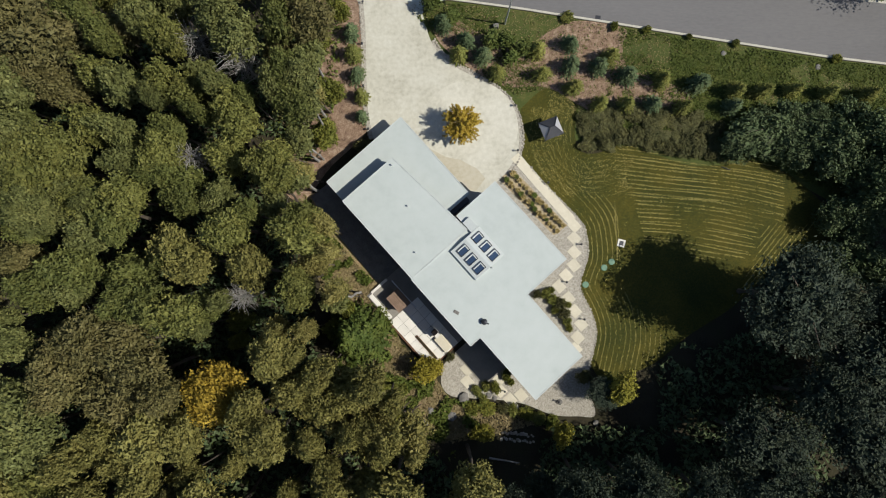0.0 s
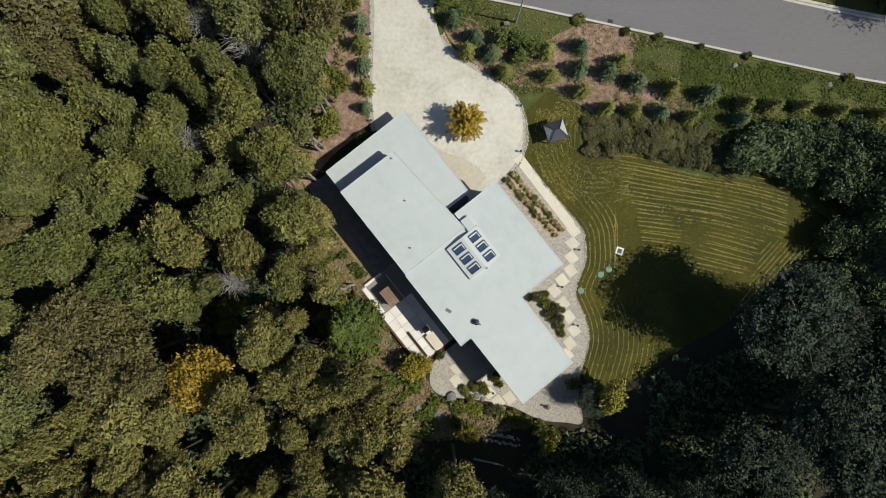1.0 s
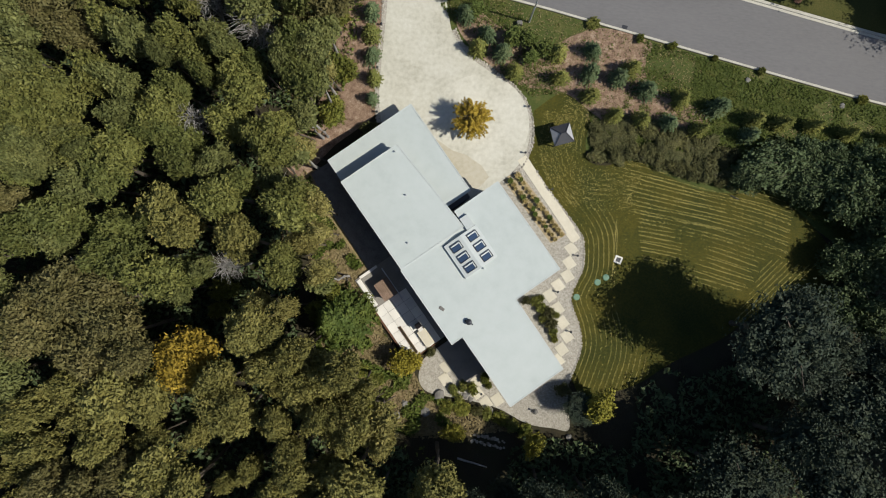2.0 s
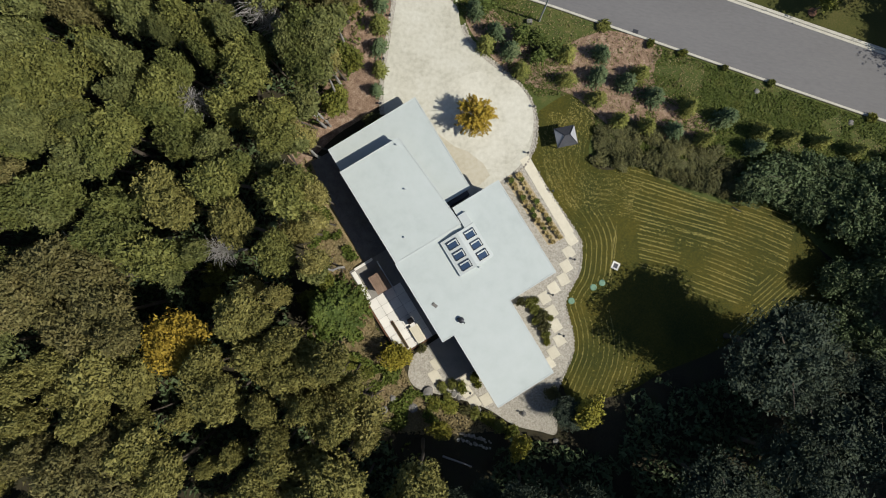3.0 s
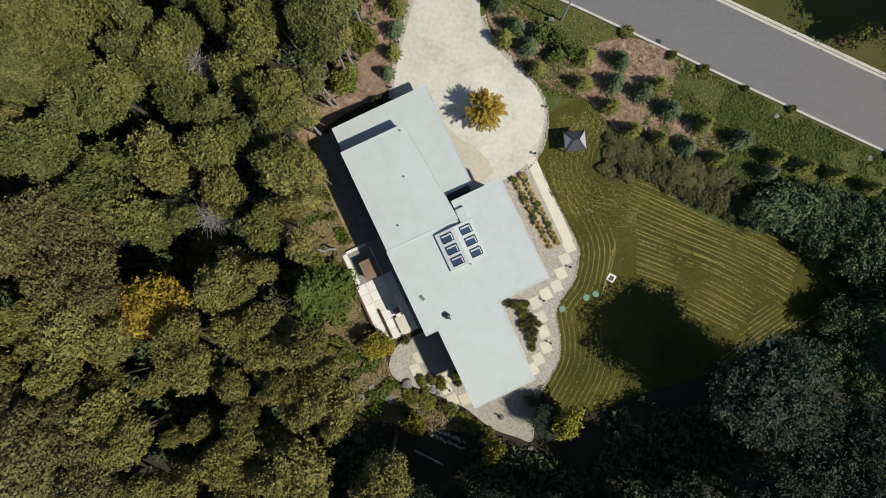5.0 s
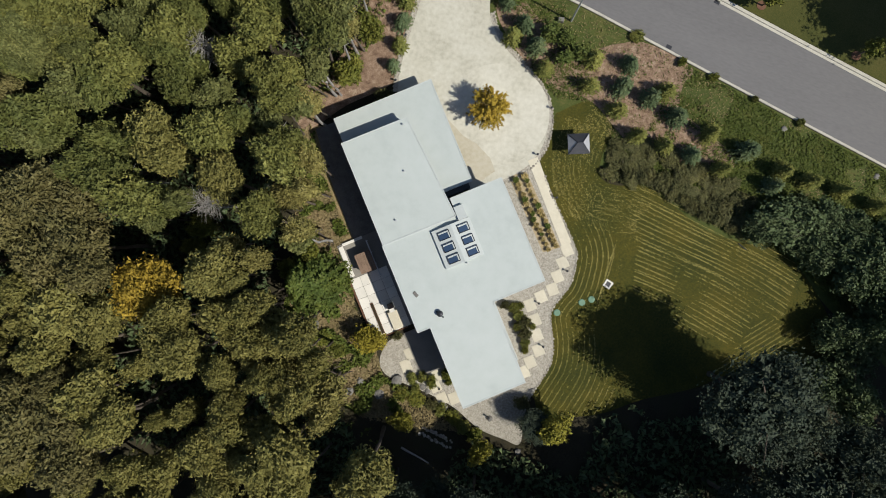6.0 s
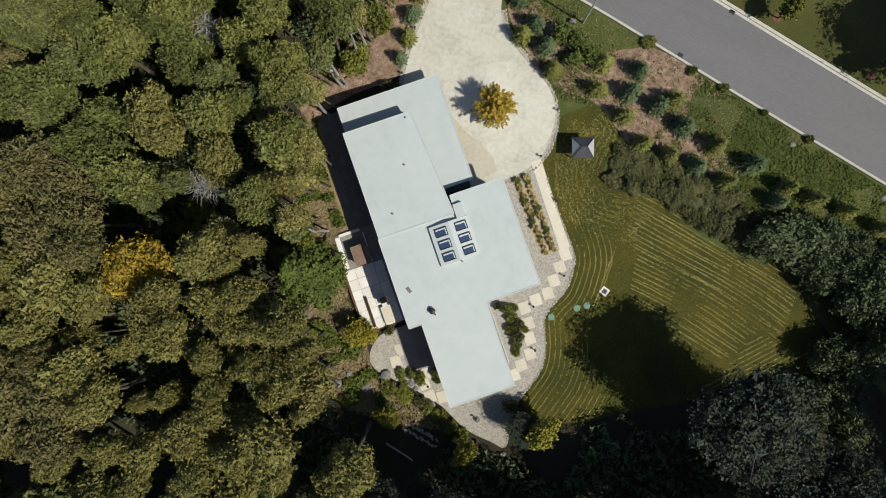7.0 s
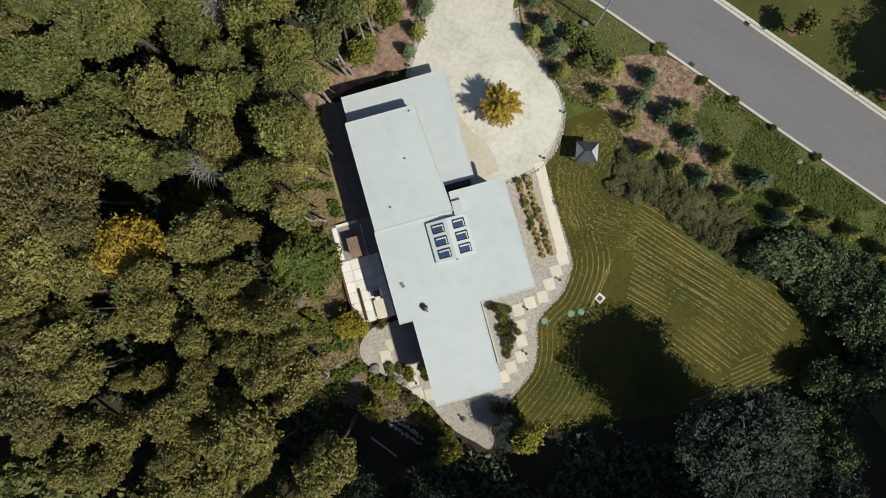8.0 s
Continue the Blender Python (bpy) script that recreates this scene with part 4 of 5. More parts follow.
plant(PALE + WARM, SPINNEY, 103, 14, 2.1)
plant(BROWN, THIN, 110, 15, 2.4)
plant(BIG, BROAD, 107, 16, 3.4)
plant(MOSS, MOSSY, 105, 15, 2.2)
plant(PALE, [(-9.9, 1.7, 13.2, 1.3), (-11.1, 0.4, 11.6, 1.4), (-2.6, -15.8, 13.2, 2.1), (-4.6, -15.1, 12.7, 1.4), (-10.3, 3.9, 13.3, 1.2), (-11.5, 17.6, 12.4, 1.3), (-0.7, -17.4, 13.4, 1.1), (-9.6, -1.9, 13.5, 1.3), (-12.4, 9.8, 11.5, 1.3), (-5.6, -12.7, 11.6, 1.1)], 109, 13, 2.2)
plant(GREEN, [(-20.1, -5.3, 7, 1.1), (-20.2, -7.6, 7, 0.8), (-14.6, -22.9, 7, 0.7), (-9.1, -4.1, 7, 0.9), (-3.8, -16.1, 4.0, 0.8), (-10.3, -6.2, 7, 0.9)], 104, 5, 1.4)
plant(GOLD, [(-0.6, -10.9, 3.6, 1.5)], 108, 3.6, 1.5)
plant(YELLOW, [(-20.3, -11.3, 13, 2.5)], 111, 13, 2.4)
plant(GREEN, [(-11.0, 19.0, 5, 1.3), (-11.6, 14.4, 5, 1.5), (-11.9, 24.6, 4.5, 1.0), (-10.2, 27.7, 5, 1.1)], 112, 5, 1.4)
plant(LIME, [(5.5, -17.8, 4.5, 1.0), (13.9, -17.6, 6, 1.1), (20.2, -12.9, 5, 1.4)], 122, 5, 1.4)
# southern and far eastern ones include unseen trees added for the shade they cast
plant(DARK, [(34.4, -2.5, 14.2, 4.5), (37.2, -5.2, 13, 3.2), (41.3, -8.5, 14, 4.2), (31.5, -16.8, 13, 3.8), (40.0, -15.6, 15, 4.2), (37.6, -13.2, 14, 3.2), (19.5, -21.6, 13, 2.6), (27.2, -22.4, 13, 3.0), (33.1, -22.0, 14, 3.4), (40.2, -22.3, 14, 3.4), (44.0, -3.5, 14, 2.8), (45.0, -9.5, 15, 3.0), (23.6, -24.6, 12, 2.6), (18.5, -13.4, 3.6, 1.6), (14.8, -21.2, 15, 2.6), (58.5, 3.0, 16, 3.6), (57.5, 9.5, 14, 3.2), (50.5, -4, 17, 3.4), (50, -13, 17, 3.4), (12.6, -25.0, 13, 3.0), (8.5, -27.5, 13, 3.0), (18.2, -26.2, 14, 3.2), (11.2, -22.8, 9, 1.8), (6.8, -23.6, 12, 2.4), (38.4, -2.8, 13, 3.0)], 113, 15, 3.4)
plant(SHRUB, [(44.0, 5.8, 3.5, 2.0), (46.5, 3.6, 4, 2.4), (47.5, 7.0, 4, 2.4), (44.5, 0.8, 3.5, 2.2), (48.0, 0.0, 4.5, 2.4), (50.0, 12.0, 4, 2.4)], 120, 4, 2.4)
plant(SHRUB, [(35.8, 15.0, 3.5, 2.6), (44.1, 12.7, 5, 2.9), (42.0, 14.0, 4, 2.1), (47.9, 14.6, 5, 2.4), (47.5, 9.5, 6, 2.4), (39.8, 16.3, 3, 1.9), (42.3, 17.0, 3, 1.6), (46.1, 17.0, 3, 1.9)], 114, 4, 2.4)
plant(YOUNG, [(-9.1, 26.2, 2, 0.9), (-8.8, 23.8, 2, 0.9), (-8.4, 21.5, 1.6, 0.8), (-7.9, 19.1, 1.6, 0.8), (-7.9, 16.9, 1.5, 0.7), (1.1, 27.2, 2, 0.9), (3.7, 25.3, 2, 0.9), (2.9, 23.8, 2, 0.9), (7.2, 21.7, 2, 0.9), (12.2, 21.7, 2, 0.9), (15.4, 22.6, 2, 0.9), (15.7, 20.2, 2, 0.9), (18.5, 22.5, 2, 0.9), (19.8, 23.7, 2, 0.9), (21.8, 21.5, 2, 1.0)], 115, 1.3, 0.74)
plant(YOUNG, [(25.6, 21.0, 2, 0.9), (29.8, 20.7, 2, 1.0), (33.8, 19.9, 2, 1.0), (33.4, 18.1, 2, 0.9), (36.9, 19.9, 2, 0.9), (40.3, 20.0, 2, 0.9), (44.3, 19.7, 2, 0.9), (48.8, 19.5, 2, 0.9), (18.6, 18.3, 2, 0.9), (21.5, 18.2, 2, 0.9), (24.5, 18.3, 2, 0.9), (27.9, 18.0, 2, 0.9), (5.6, 23.6, 2, 0.9), (15.3, 25.1, 2, 0.9), (11.6, 24.4, 2, 0.9)], 116, 1.3, 0.74)
plant(LUSH, [(6.5, 25.4, 2.5, 1.1), (8.1, 25.3, 2.5, 1.0), (10.0, 24.5, 2.5, 1.0), (8.8, 23.6, 2, 0.9), (-0.1, 29.4, 3, 1.0), (2.2, 28.0, 2, 0.9)], 117, 2.5, 1.1)
plant(SPRUCE, [(-7.7, -7.5, 11, 3.5)], 118, 11, 3.9)
plant(BARE, [(-23.0, 20.6, 13, 1.5), (-17.6, 19.0, 13, 1.6), (-22.8, 11.0, 13, 1.3), (-19.0, -2.6, 11, 1.4), (-30.5, -3.8, 12, 1.4), (-26.5, -2.6, 13, 1.2)], 119, 13, 1.5)


def maple(h, r, seed):
    """A small round maple whose leaf sprays stand out like spokes."""
    g = np.random.default_rng(seed)
    ob = thing("maple_tree", pose(0, 0, 0), "small maple in golden-orange leaf standing on the drive", "tree")
    part_of("trunk", trunk_mesh(seed, h * 0.9, 0.1, 0.3, r * 0.8, 12), "bark", ob)
    places, normals, sizes = [], [], []
    for d in ball(g, 230):
        if d[2] < -0.35:
            continue
        n, reach = 64, g.uniform(0.68, 1.16)
        t = g.uniform(0.25, 1.0, n) ** 0.7
        wide = 0.11 * r * (1.15 - t)[:, None]
        places.append(d * [r, r, h * 0.42] * reach * t[:, None] + g.normal(0, 1, (n, 3)) * wide + [0, 0, h * 0.5])
        normals.append(np.tile(d * 0.5 + [0, 0, 0.7], (n, 1)))
        sizes.append(g.uniform(0.08, 0.14, n))
    part_of("crown", cards(np.concatenate(places), np.concatenate(normals), np.concatenate(sizes), g, 1.7, "crown", 0.6), "maple", ob)
    return ob


MAPLE = maple(5.0, 2.1, 99)
MAPLE.matrix_basis = pose(3.1, 15.7, 0)


# the wood closes up between these trees, but for some dark gaps, and goes on past the view
rng = random.Random(7)
taken = [(x, y, r) for x, y, h, r in NORTH_A + NORTH_B + MIDDLE + SPINNEY + WEST + SOUTH + UPPER_A + UPPER_B + THIN + BROAD + MOSSY]


def stands(x, y):
    """Whether the plan lists the trees here one by one."""
    u, v = 0.966 * (x - 2.9) + 0.259 * (y - 1.1), -0.259 * (x - 2.9) + 0.966 * (y - 1.1)
    return -42 < u < 42 and -23.5 < v < 23.5


def wood_edge(y):
    """How far east the wood reaches, from north to south."""
    stops = ((-60, 9), (-24, 6), (-19, -1), (-16, -8.5), (-9, -11.5), (-3, -12.5), (2, -13.5), (8, -17), (12, -15.5), (18, -12.5), (30, -11.5), (60, -14))
    for (a, p), (b, q) in zip(stops, stops[1:]):
        if a <= y <= b:
            return p + (q - p) * (y - a) / (b - a)
    return -14


def far_wood(pattern, spots, label):
    """The wood past the listed trees, which nobody could count, as one mesh of leaves."""
    crown = [o for o in pattern.children if o.name.startswith("crown")][0].data
    co = np.empty(len(crown.vertices) * 3, np.float32)
    crown.vertices.foreach_get("co", co)
    co = co.reshape(-1, 3)
    places = []
    for x, y, h, r in spots:
        a, s = rng.uniform(0, 6.283), r / 2.4
        c, d = math.cos(a), math.sin(a)
        places.append(np.stack([(co[:, 0] * c - co[:, 1] * d) * s + x, (co[:, 0] * d + co[:, 1] * c) * s + y, co[:, 2] * h / 15 + ground_z(x, y)], 1))
    places = np.concatenate(places)
    n = len(places) // 3
    me = bpy.data.meshes.new("far_wood")
    me.vertices.add(n * 3)
    me.vertices.foreach_set("co", places.astype(np.float32).ravel())
    me.loops.add(n * 3)
    me.loops.foreach_set("vertex_index", np.arange(n * 3, dtype=np.int32))
    me.polygons.add(n)
    me.polygons.foreach_set("loop_start", np.arange(0, n * 3, 3, dtype=np.int32))
    me.update(calc_edges=True)
    me.materials.append(crown.materials[0])
    return tagged(new("far_wood", me), label, "wood", "", "stuff")


OUTLYING = ([], [])
for _ in range(9000):
    x, y = rng.uniform(-72, 10), rng.uniform(-46, 46)
    r, h = rng.uniform(1.3, 2.3), rng.uniform(10.5, 14.5)
    if stands(x, y) or x > wood_edge(y) - r * 0.6 or y > 29.5 - 0.1 * x or any((x - a) ** 2 + (y - b) ** 2 < (0.82 * (r + s)) ** 2 for a, b, s in taken):
        continue
    seen = -45 < x < 12 and -32.5 < y < 31
    taken.append((x, y, r))
    if seen:
        plant(BROWN if rng.random() > 0.8 else WARM if y < -7 else OLIVE, [(x, y, h, r)], rng.randrange(10**6), 15, 2.2)
    elif rng.random() < 0.6:
        OUTLYING[0].append((x, y, h, r * 1.35))
# unseen taller trees east and south, added also to shade the dark ones
for gx in range(4, 13):
    for gy in range(-7, 4):
        x, y = gx * 6.4 + rng.uniform(-1.5, 1.5), gy * 6.4 + rng.uniform(-1.5, 1.5)
        if (x > 59 or y < -27) and y < 12:
            OUTLYING[1].append((x, y, rng.uniform(16, 21), rng.uniform(3.4, 4.4)))
for pattern, spots, label in zip(OUTER, OUTLYING, ("dense olive-green broadleaf wood stretching away", "dark grey-green wood stretching away beyond the lawn")):
    far_wood(pattern, spots, label)



# ---- planting ----
rng = random.Random(21)
HEDGE_LINE = curve_through([(17.2, 15.2), (20.5, 16.0), (24.5, 15.6), (28.5, 14.9), (32.0, 14.0)], 8)
for n, d in enumerate((-1.5, -0.4, 0.8, 1.9)):
    line = beside(HEDGE_LINE, d)
    for p in line[n % 2 :: 3]:
        plant(HEDGE, [(p.x + rng.uniform(-0.4, 0.4), p.y + rng.uniform(-0.3, 0.3), rng.uniform(0.45, 0.95), rng.uniform(0.65, 1.1))], rng.randrange(10**6), 1.5, 1.3)
plant(SHRUB, [(34.0, 13.6, 2.6, 1.8), (37.6, 14.2, 3, 2.0), (36.5, 16.3, 2.4, 1.7), (39.6, 13.2, 3.4, 2.2)], 301, 4, 2.4)

BEDS = [make_tree("shrub", "hedge", 85, 1.1, 0.95, 0.95, 30, 1700, 0.13, "grey-green shrub in the gravel bed", "shrub", group="shrubs in the gravel beds", spread=0.36, low=-0.2, lump=0.5, flat=0.9), make_tree("shrub", "young", 86, 1.0, 0.9, 0.95, 30, 1700, 0.13, "mid-green shrub in the gravel bed", "shrub", group="shrubs in the gravel beds", spread=0.36, low=-0.2, lump=0.5, flat=0.9), make_tree("shrub", "green", 87, 1.0, 0.9, 0.95, 30, 1700, 0.13, "yellow-green shrub in the planting", "shrub", group="shrubs in the gravel beds", spread=0.36, low=-0.2, lump=0.5, flat=0.9)]


def bed_shrub(which, u, v, h, r, seed):
    p = HOUSE @ Vector((u, v, 0))
    plant([BEDS[which]], [(p.x, p.y, h, r)], seed, 1.0, 0.92)


for k, (which, u, v, h, r) in enumerate([(0, 24.3, 9.0, 0.7, 0.45), (1, 24.9, 9.8, 0.8, 0.6), (2, 25.0, 10.5, 0.6, 0.4), (1, 25.9, 9.9, 0.9, 0.65), (0, 26.7, 10.3, 0.9, 0.6), (1, 26.9, 9.4, 0.8, 0.55), (0, 27.9, 9.9, 0.9, 0.6), (1, 28.7, 9.5, 0.8, 0.5), (1, 27.5, 10.8, 0.7, 0.4), (2, 29.5, 9.2, 0.6, 0.45), (2, 28.9, 0.5, 0.9, 0.6), (2, 29.8, 0.35, 0.7, 0.45)]):
    bed_shrub(which, u, v, h, r, 400 + k)
for k, (which, x, y, h, r) in enumerate([(1, 5.0, -13.7, 0.7, 0.6), (1, 6.0, -13.2, 0.7, 0.55), (2, 7.1, -13.4, 0.8, 0.6), (1, 5.7, -14.6, 0.6, 0.5), (0, 7.9, -15.7, 0.8, 0.6), (1, 9.0, -15.9, 0.8, 0.7), (2, 10.5, -16.2, 0.9, 0.8), (2, 6.2, -15.6, 0.8, 0.9), (2, 4.4, -15.7, 0.8, 0.8), (1, 12.0, -16.8, 0.8, 0.8), (0, 2.0, -9.9, 0.8, 0.5), (2, -5.5, -12.8, 0.8, 0.9), (2, -3.6, -13.6, 0.8, 0.9), (0, -7.8, 13.6, 1.2, 0.9), (2, 13.4, -17.2, 0.9, 0.8), (0, 16.8, -12.0, 1.0, 0.8), (2, 19.6, -13.2, 1.6, 1.2)]):
    plant([BEDS[which]], [(x, y, h, r)], 440 + k, 1.0, 0.92)


def grass_tuft(seed):
    g = np.random.default_rng(seed)
    n = 260
    a, lean = g.uniform(0, 6.283, n), g.uniform(0.1, 0.55, n)
    s = g.uniform(0.2, 1.0, n)
    places = np.stack([np.cos(a) * lean * s * 0.7, np.sin(a) * lean * s * 0.7, s * 0.62], 1)
    normals = np.stack([-np.cos(a) * 0.3, -np.sin(a) * 0.3, np.ones(n)], 1)
    ob = thing("ornamental_grass", pose(0, 0, -500), "tuft of dry ornamental grass in the gravel bed", "grass", "ornamental grasses in the gravel bed")
    part_of("blades", cards(places, normals, np.full(n, 0.12), g, 2.6, "blades", 0.5), "tuft" if seed else "weed", ob)
    return ob


TUFTS = [grass_tuft(k) for k in range(4)]
for row, v in enumerate((15.05, 16.0)):
    for k in range(15):
        p = on_house(12.5 + k * 0.58 + rng.uniform(-0.1, 0.1), v + 0.028 * k + rng.uniform(-0.1, 0.1), 0.04, rng.uniform(0, 360))
        s = rng.uniform(0.6, 0.95)
        copy_thing(TUFTS[rng.randrange(4)], p @ Matrix.Diagonal((s, s, s, 1)))
bed = [HOUSE @ Vector((u, v, 0)) for u, v in ((11.9, 14.5), (20.7, 14.85), (20.9, 16.75), (12.1, 16.45))]
sheet("straw_mulch", [(p.x, p.y) for p in bed], 0.075, "straw_bed", "straw-coloured mulch under ornamental grasses", "flower bed")


# ---- grass, weeds and clippings ----
def scatter(name, mat, label, spots, size, seed, long=2.0, tall=0.5, rise=0.08, category="grass"):
    """Fine loose stuff at many spots of x, y, z: short blades, more or less upright."""
    g = np.random.default_rng(seed)
    spots = np.array(spots)
    n = len(spots)
    normals = np.tile([0.0, 0.0, 1.0], (n, 1))
    spots[:, 2] += g.uniform(0, rise, n) + np.array([ground_z(x, y) for x, y in spots[:, :2]])
    me = cards(spots, normals, size * g.uniform(0.6, 1.5, n), g, long, name, tall)
    me.materials.append(M[mat])
    return tagged(new(name, me), label, category, "", "stuff")


def inside(p, outline):
    odd = False
    for a, b in zip(outline, outline[1:] + outline[:1]):
        if (a[1] > p[1]) != (b[1] > p[1]) and p[0] < (b[0] - a[0]) * (p[1] - a[1]) / (b[1] - a[1]) + a[0]:
            odd = not odd
    return odd


LAWN_ALL = [(p[0], p[1]) for p in LAWN + GRAVEL_EDGE[::-1] + [Vector((9.9, 15.5))]]
clip = []
gen = np.random.default_rng(5)


def row_of_clippings(line, keep, broad=0.03):
    """A mown row: loose dry clippings along a line, thinner where the noise says so."""
    for a, b in zip(line, line[1:]):
        length = (b - a).length
        for _ in range(int(length * 62)):
            q = a.lerp(b, gen.random())
            here = 0.56 + 1.1 * noise.noise(Vector((q.x * 0.22, q.y * 0.22, 3.0))) + 0.35 * noise.noise(Vector((q.x * 1.3, q.y * 2.2, 9.0)))
            if gen.random() < keep * here * 1.35:
                clip.append((q.x + gen.normal(0, broad), q.y + gen.normal(0, broad), 0.055))


for k in range(44):
    y = 14.6 - k * 0.45 + gen.normal(0, 0.07)
    line = [Vector((x, y - 0.07 * (x - 22) - 0.004 * (x - 22) ** 2 + 0.05 * math.sin(x * 0.6 + 2.4 * k) + 0.12 * math.sin(x * 0.35 + 0.2 * k))) for x in np.arange(20.5 if y > 8 else 22.5 + 0.12 * (k - 14), 39.8, 0.8)]
    line = [p for p in line if inside((p.x, p.y), LAWN_ALL) and (p.y > 5.2 or p.x < 35.5 + 0.4 * p.y) and (p.y > 3.3 if p.x < 28.5 else p.y > 0.9)]
    if len(line) > 1:
        row_of_clippings(line, gen.uniform(0.4, 0.8), gen.uniform(0.02, 0.05))
for k in range(16):
    line = [p for p in (Vector((32.0 + 0.40 * s + 0.36 * k, 2.5 + 0.5 * s - 0.29 * k)) for s in range(-4, 16)) if inside((p.x, p.y), LAWN_ALL) and p.x > 35.5 + 0.4 * p.y and p.y < 5.2]
    if len(line) > 1:
        row_of_clippings(line, 0.6)
for k in range(20):
    line = [p for p in beside(GRAVEL_EDGE, 0.5 + 0.56 * k) if inside((p.x, p.y), LAWN_ALL) and p.y < 10 - 0.2 * k and p.x < (20.8 if p.y > -1 else 22.2 - (p.y + 3.5) * 1.3)]
    line = [p for a, p in zip(line, line[1:]) if (p - a).length < 1.6]
    if len(line) > 1:
        row_of_clippings(line, 0.6 if k < 9 else 0.35)
for k in range(9):
    line = [p for p in beside(LAWN[6:40], -0.5 - 0.55 * k) if inside((p.x, p.y), LAWN_ALL) and p.x < 23]
    if len(line) > 1:
        row_of_clippings(line, 0.5, 0.12)
for _ in range(2600):
    x, y = gen.uniform(10, 24), gen.uniform(2, 19)
    if noise.noise(Vector((x * 0.4, y * 0.4, 1.0))) + 0.6 * noise.noise(Vector((x * 1.6, y * 1.6, 4.0))) > 0.28 and inside((x, y), LAWN_ALL):
        clip.append((x, y, 0.055))
scatter("clippings", "clippings", "dry pale grass clippings in mown rows on the lawn", clip, 0.05, 61, 2.6, 0.25, 0.03)

blades = []
while len(blades) < 26000:
    x, y = gen.uniform(9, 46), gen.uniform(-16, 20)
    if inside((x, y), LAWN_ALL):
        blades.append((x, y, 0.045))
scatter("lawn_grass", "grass", "short mown grass blades of the lawn", blades, 0.055, 62, 1.6, 0.9, 0.02)

VERGE_ALL = [(-3.5, 30.2)] + [(p.x, p.y) for p in beside(ROAD, -0.5) if 2 < p.x < 60] + [(60, 4), (46, 8), (38, 12), (30, 12.5), (20, 14.0), (16.5, 17), (14, 20.5), (9.5, 19.5), (5, 22), (0.8, 25.5)]
weeds, straw = [], []
while len(weeds) < 42000:
    x, y = gen.uniform(-4, 58), gen.uniform(8, 31)
    if not inside((x, y), VERGE_ALL):
        continue
    bare = noise.noise(Vector((x * 0.16, y * 0.3, 2.0))) + 0.5 * noise.noise(Vector((x * 0.7, y * 0.7, 8.0)))
    mulch = 1.0 if x < 27 and y > 17 else 0.0
    if bare + 0.35 * mulch + (0.35 if 11 < x < 21 and y > 23 else 0) > 0.32 and gen.random() < 0.93:
        if gen.random() < 0.25:
            straw.append((x, y, 0.05))
        continue
    if mulch and gen.random() < 0.35:
        straw.append((x, y, 0.05))
        continue
    weeds.append((x, y, 0.05))
scatter("weeds", "weed", "rough green grass and weeds on the verge", weeds, 0.12, 63, 1.8, 0.6, 0.16, "weeds")
scatter("dry_stalks", "straw", "dry straw and dead stalks on the verge and mulch", straw, 0.075, 64, 2.6, 0.7, 0.12, "dry grass")

under, litter = [], []
BANK = [(-14.5, 8.5), (-11.3, 4), (-9.5, 1.5), (-6.6, -1.5), (-5.2, -4.5), (-3.5, -8.5), (-0.3, -11.2), (1.8, -14.6), (10.5, -15.9), (13.6, -17.0), (6, -19.0), (1.5, -19.6), (-3, -18.6), (-8, -17.8), (-10.5, -12), (-11.5, -4), (-14, 1), (-16.5, 5.5)]
while len(litter) < 11000:
    x, y = gen.uniform(-17, 14), gen.uniform(-20, 9)
    if inside((x, y), BANK):
        (litter if noise.noise(Vector((x * 0.5, y * 0.5, 6.0))) > -0.1 else under).append((x, y, 0.05))
for _ in range(3600):
    x, y = gen.uniform(-18, -8), gen.uniform(9, 31)
    if x < wood_edge(y) + 1.6:
        (litter if gen.random() < 0.45 else under).append((x, y, 0.06))
for _ in range(16000):
    x, y = gen.uniform(-46, 8), gen.uniform(-30, 31)
    if x < wood_edge(y) + 1.5 and noise.noise(Vector((x * 0.3, y * 0.3, 12.0))) > -0.05:
        under.append((x, y, 0.05))
shade = []
while len(shade) < 30000:
    x, y = gen.uniform(-46, 46), gen.uniform(-30, 26)
    if x < wood_edge(y) - 1.5 or (x > 12 and y < -17.5) or (x > 25 and y < -5.5 - 0.75 * (x - 25) * (x < 30) - 3.7 * (x >= 30) + 0.5 * (x - 30) * (x >= 30)):
        if noise.noise(Vector((x * 0.25, y * 0.25, 15.0))) > -0.35 and not inside((x, y), LAWN_ALL):
            shade.append((x, y, 0.1))
scatter("low_brush", "conifer", "dark low brush under the trees", shade, 0.34, 67, 1.7, 0.9, 1.6, "undergrowth")
scatter("dry_litter", "straw", "dry grass and fallen leaves on the bank", litter, 0.15, 65, 2.0, 0.6, 0.12, "dry grass")
scatter("undergrowth", "weed", "low green undergrowth at the wood's edge", under, 0.24, 66, 1.7, 0.8, 0.5, "undergrowth")

